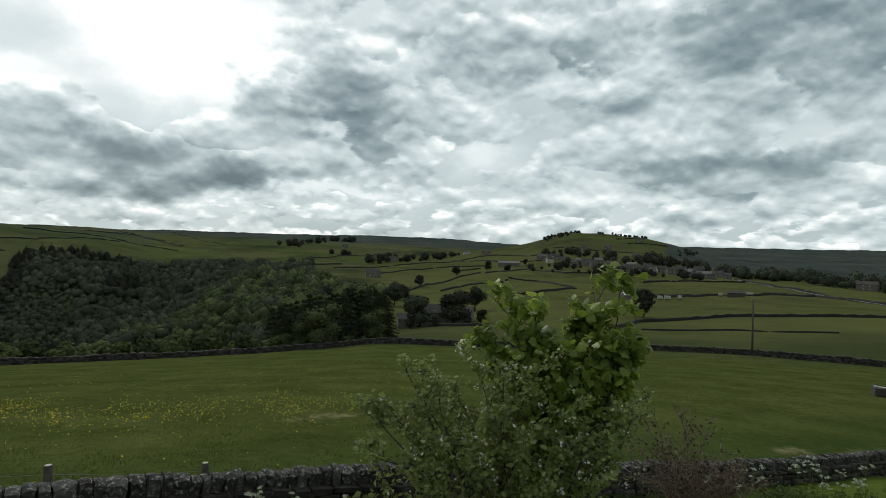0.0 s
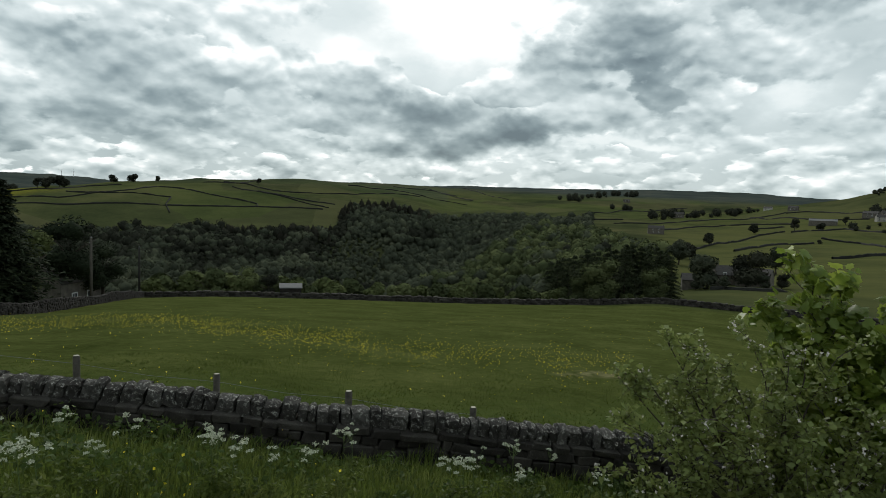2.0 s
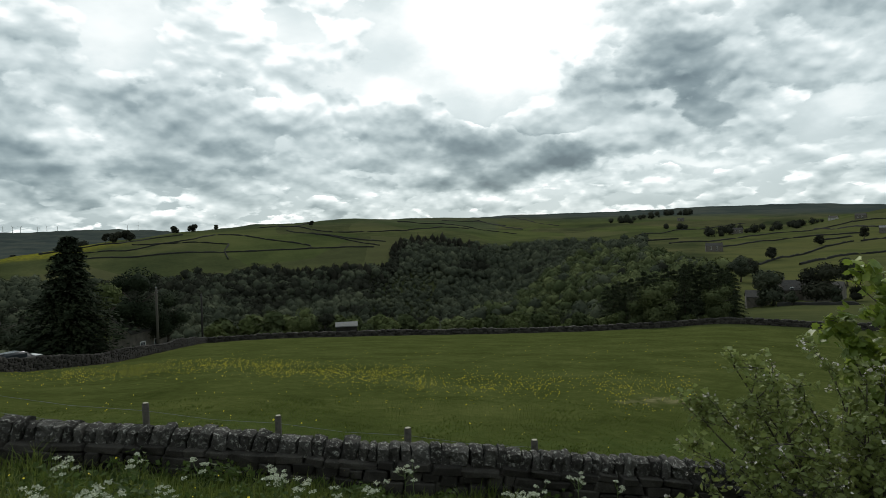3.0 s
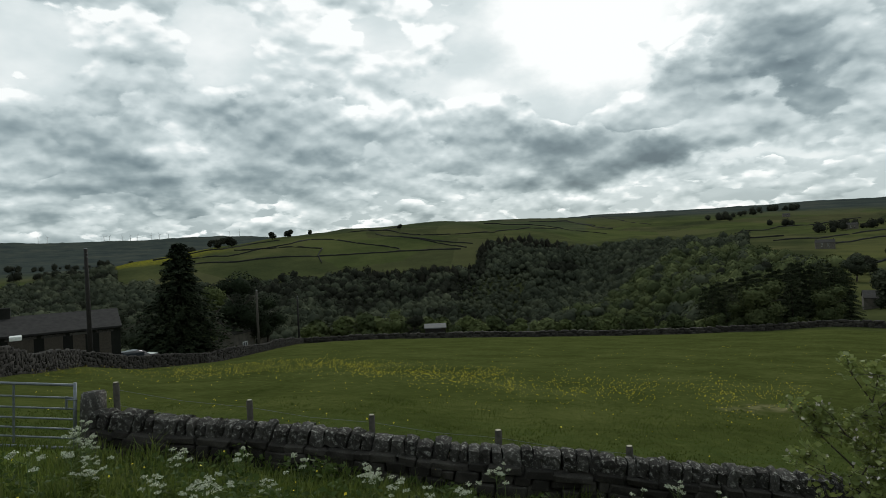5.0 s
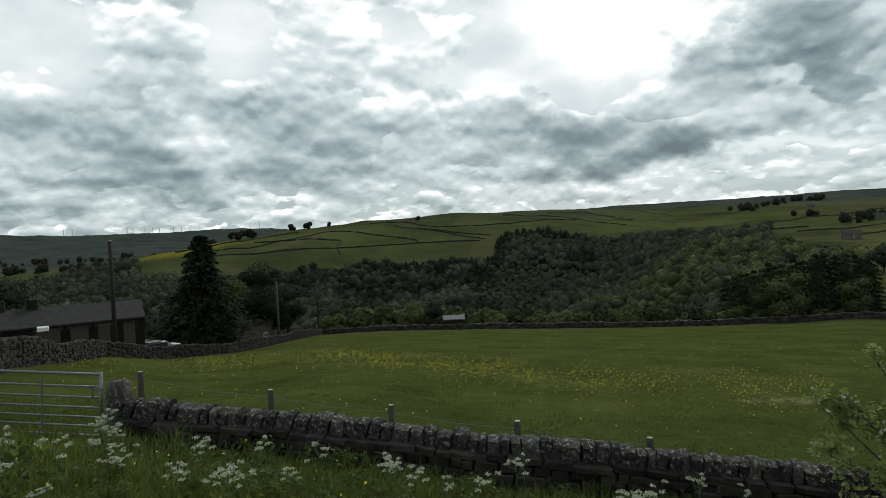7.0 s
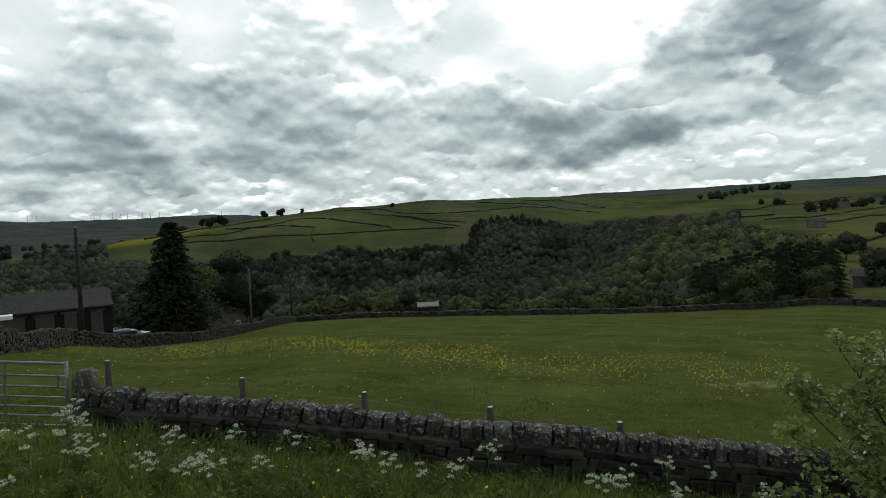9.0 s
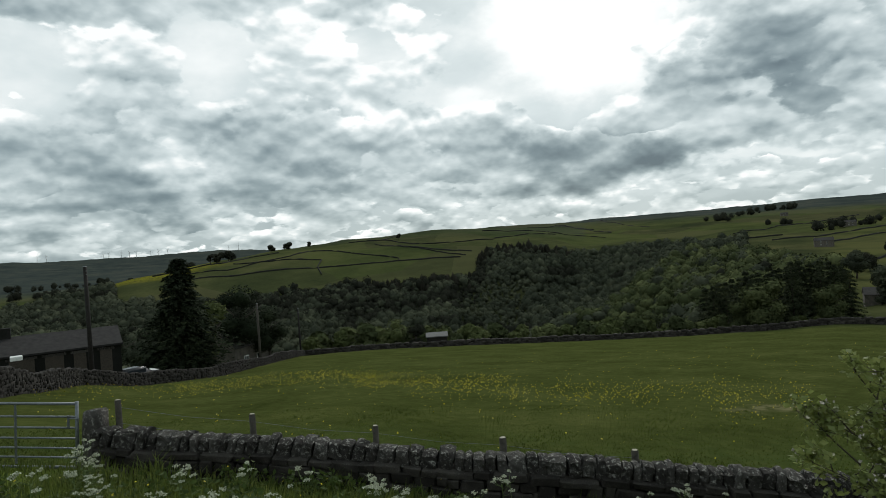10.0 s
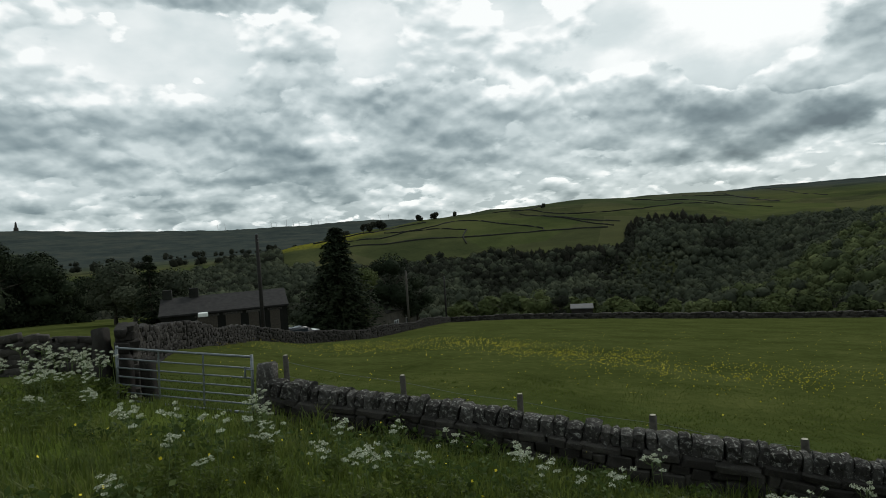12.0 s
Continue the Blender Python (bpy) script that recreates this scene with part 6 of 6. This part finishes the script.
for i, (az, r) in enumerate(CLUMPS):
    for _ in range((1, 0, 3, 2, 1, 1)[i % 6]):
        q = polar(az, r)
        parsley(q.x + rng.gauss(0, 0.11), q.y + rng.gauss(0, 0.11), rng.uniform(0.6, 0.95), rng.uniform(0, 6.28), rng.randrange(7))
for az, r in THICK:
    for _ in range(3 if az > 0 else 2):
        q = polar(az, r)
        x, y = q.x + rng.gauss(0, 0.42), q.y + rng.gauss(0, 0.42)
        if wall_uv(x, y)[1] < WALL_N - 0.35 or az > 80:
            parsley(x, y, rng.uniform(0.75, 1.15), rng.uniform(0, 6.28), rng.randrange(7))

# ---- grass ----


def blades(name, places, heights, width, mat, label, seed, lean=0.5, tall=0.3):
    """Bent tapering blades, three triangles each."""
    nr = np.random.default_rng(seed)
    P = np.asarray(places)
    n = len(P)
    a = nr.random(n) * 6.283
    s = np.stack([np.cos(a), np.sin(a), np.zeros(n)], 1)
    d = np.stack([-np.sin(a), np.cos(a), np.zeros(n)], 1) * (nr.random((n, 1)) * lean + 0.05) + [0.12, 0.0, 0]
    h = np.asarray(heights)[:, None]
    w = width * (0.6 + 0.8 * nr.random((n, 1)))
    up = np.array([[0, 0, 1.0]])
    m = P + (up * 0.62 + d * 0.3) * h
    t = P + (up * 0.95 + d * 1.0) * h
    v = np.stack([P - s * w, P + s * w, m + s * w * 0.8, m - s * w * 0.8, t], 1).reshape(-1, 3)
    i = np.arange(n)[:, None] * 5
    f = np.concatenate([i + [[0, 1, 2]], i + [[0, 2, 3]], i + [[3, 2, 4]]])
    return tagged(new(name, mesh_np(name, v, f, mat)), label, "grass", kind="stuff")


def build_verge_grass():
    rng = random.Random(5)
    P, Hh = [], []
    while len(P) < 130000:
        az = rng.uniform(-55, 115)
        r = rng.uniform(0.3, 15.5)
        if rng.random() < 0.1:                  # round behind the viewpoint
            az, r = rng.uniform(115, 305), 7 * rng.random() ** 0.5
        if rng.random() > (7.0 / max(r, 0.3)) ** 0.6:
            continue
        x, y = -math.sin(radians(az)) * r, math.cos(radians(az)) * r
        u, n = wall_uv(x, y)
        if n > WALL_N - 0.22 and not (u < -7.0 and n < WALL_N + 0.6):
            continue
        rank = noise.noise(Vector((x * 0.6, y * 0.6, 2))) * 0.5 + 0.5
        near = max(0, 1 - (WALL_N - n) / 2.6)
        clump = max(0.0, noise.noise(Vector((x * 1.9, y * 1.9, 9))))
        low = float(np.interp(u, [-5, 0], [1.0, 0.35]))
        h = 0.11 + 0.14 * rank + 0.18 * near * rank * low + 0.26 * clump * (0.4 + near * low)
        if u < -6.7 and n > 7.5:
            h *= 0.5
        P.append((x, y, ground_z(x, y) - 0.02))
        Hh.append(h * rng.uniform(0.55, 1.25))
    blades("verge_grass", P, Hh, 0.0075, M_BLADE, "long rough green verge grass in tussocks", 6, 0.7)


build_verge_grass()


def build_nettles():
    """Rank leafy growth, nettle and parsley leaf, in heaps by the wall."""
    rng, nr = random.Random(31), np.random.default_rng(31)
    P = []
    for _ in range(150):
        u, n = rng.uniform(-6.4, 16), WALL_N - 0.35 - abs(rng.gauss(0, 1.1))
        if rng.random() < 0.25:
            u, n = rng.uniform(-10, 4), rng.uniform(3.5, 8)
        cx, cy = wall_xy(u, n)
        top, wide = rng.uniform(0.2, 0.46) * (1.0 if u < -2 else 0.65), rng.uniform(0.12, 0.32)
        for _ in range(rng.randint(50, 120)):
            x, y = cx + rng.gauss(0, wide), cy + rng.gauss(0, wide)
            if wall_uv(x, y)[1] < WALL_N - 0.3:
                P.append((x, y, ground_z(x, y) + top * rng.random() ** 0.6 * math.exp(-((x - cx) ** 2 + (y - cy) ** 2) / (3 * wide * wide))))
    v, f = rhombs(np.array(P), 0.085, nr, 0.15, 1.7)
    tagged(new("verge_weeds", mesh_np("verge_weeds", v, f, M_WEED)), "lush dark green nettles and leafy weeds by the wall", "weeds", kind="stuff")


M_WEED = foliage("weed_leaves", (0.070, 0.105, 0.026), (0.170, 0.205, 0.060), 1.2, 8, 0.35, 0.6, 0.15)
build_nettles()


def build_meadow_grass():
    rng = random.Random(6)
    P, Hh = [], []
    while len(P) < 45000:
        az = rng.uniform(-40, 84)
        r = 9.6 + 13 * rng.random() ** 1.6
        x, y = -math.sin(radians(az)) * r, math.cos(radians(az)) * r
        u, n = wall_uv(x, y)
        if n < WALL_N + 0.3 or (az > 68 and r > 20):
            continue
        clump = max(0.0, noise.noise(Vector((x * 0.7, y * 0.7, 4))) + 0.15 * noise.noise(Vector((x * 2.4, y * 2.4, 1))))
        rough = max(0.0, 1 - (n - WALL_N) / 5.5)
        P.append((x, y, ground_z(x, y) - 0.015))
        Hh.append((0.03 + 0.05 * clump + 0.14 * rough * clump + 0.03 * rough) * rng.uniform(0.6, 1.3) * (1 + r / 60))
    blades("meadow_grass", P, Hh, 0.012, M_MEADOWBLADE, "short green meadow grass with rougher tufts by the wall", 8, 0.8)


build_meadow_grass()


def build_buttercups():
    rng, nr = random.Random(9), np.random.default_rng(9)
    P = []
    while len(P) < 5200:
        az = rng.uniform(8, 72)
        # a drift that runs across the middle of the meadow, and strays
        mid = float(np.interp(az, [8, 20, 28, 41, 56, 68, 72], [26, 25.5, 25, 31, 42, 40, 34]))
        r = rng.gauss(mid, mid * 0.11)
        if rng.random() < (0.55 if az < 32 else 0.75 if az > 62 else 0.0):
            continue
        if rng.random() < 0.10:
            r, az = rng.uniform(13, 60), rng.uniform(2, 72)
        if noise.noise(Vector((az * 0.25, r * 0.22, 7))) < rng.uniform(-0.8, 0.4):
            continue
        x, y = -math.sin(radians(az)) * r, math.cos(radians(az)) * r
        if wall_uv(x, y)[1] < WALL_N + 1.5:
            continue
        P.append((x, y, ground_z(x, y) + rng.uniform(0.16, 0.34)))
    v, f = rhombs(np.array(P), 0.042, nr, -0.6, 1.0)
    tagged(new("buttercups", mesh_np("buttercups", v, f, M_BUTTER)), "scattered drift of yellow buttercups in the meadow", "wildflowers", kind="stuff")
    Q = []
    for _ in range(70):
        az, r = rng.uniform(30, 86), rng.uniform(4.5, 9.2)
        x, y = -math.sin(radians(az)) * r, math.cos(radians(az)) * r
        if wall_uv(x, y)[1] < WALL_N - 0.5:
            Q.append((x, y, ground_z(x, y) + rng.uniform(0.25, 0.45)))
    v, f = rhombs(np.array(Q), 0.03, nr, -0.6, 1.0)
    tagged(new("verge_buttercups", mesh_np("verge_buttercups", v, f, M_BUTTER)), "few yellow buttercups in the verge grass", "wildflowers", kind="stuff")


build_buttercups()
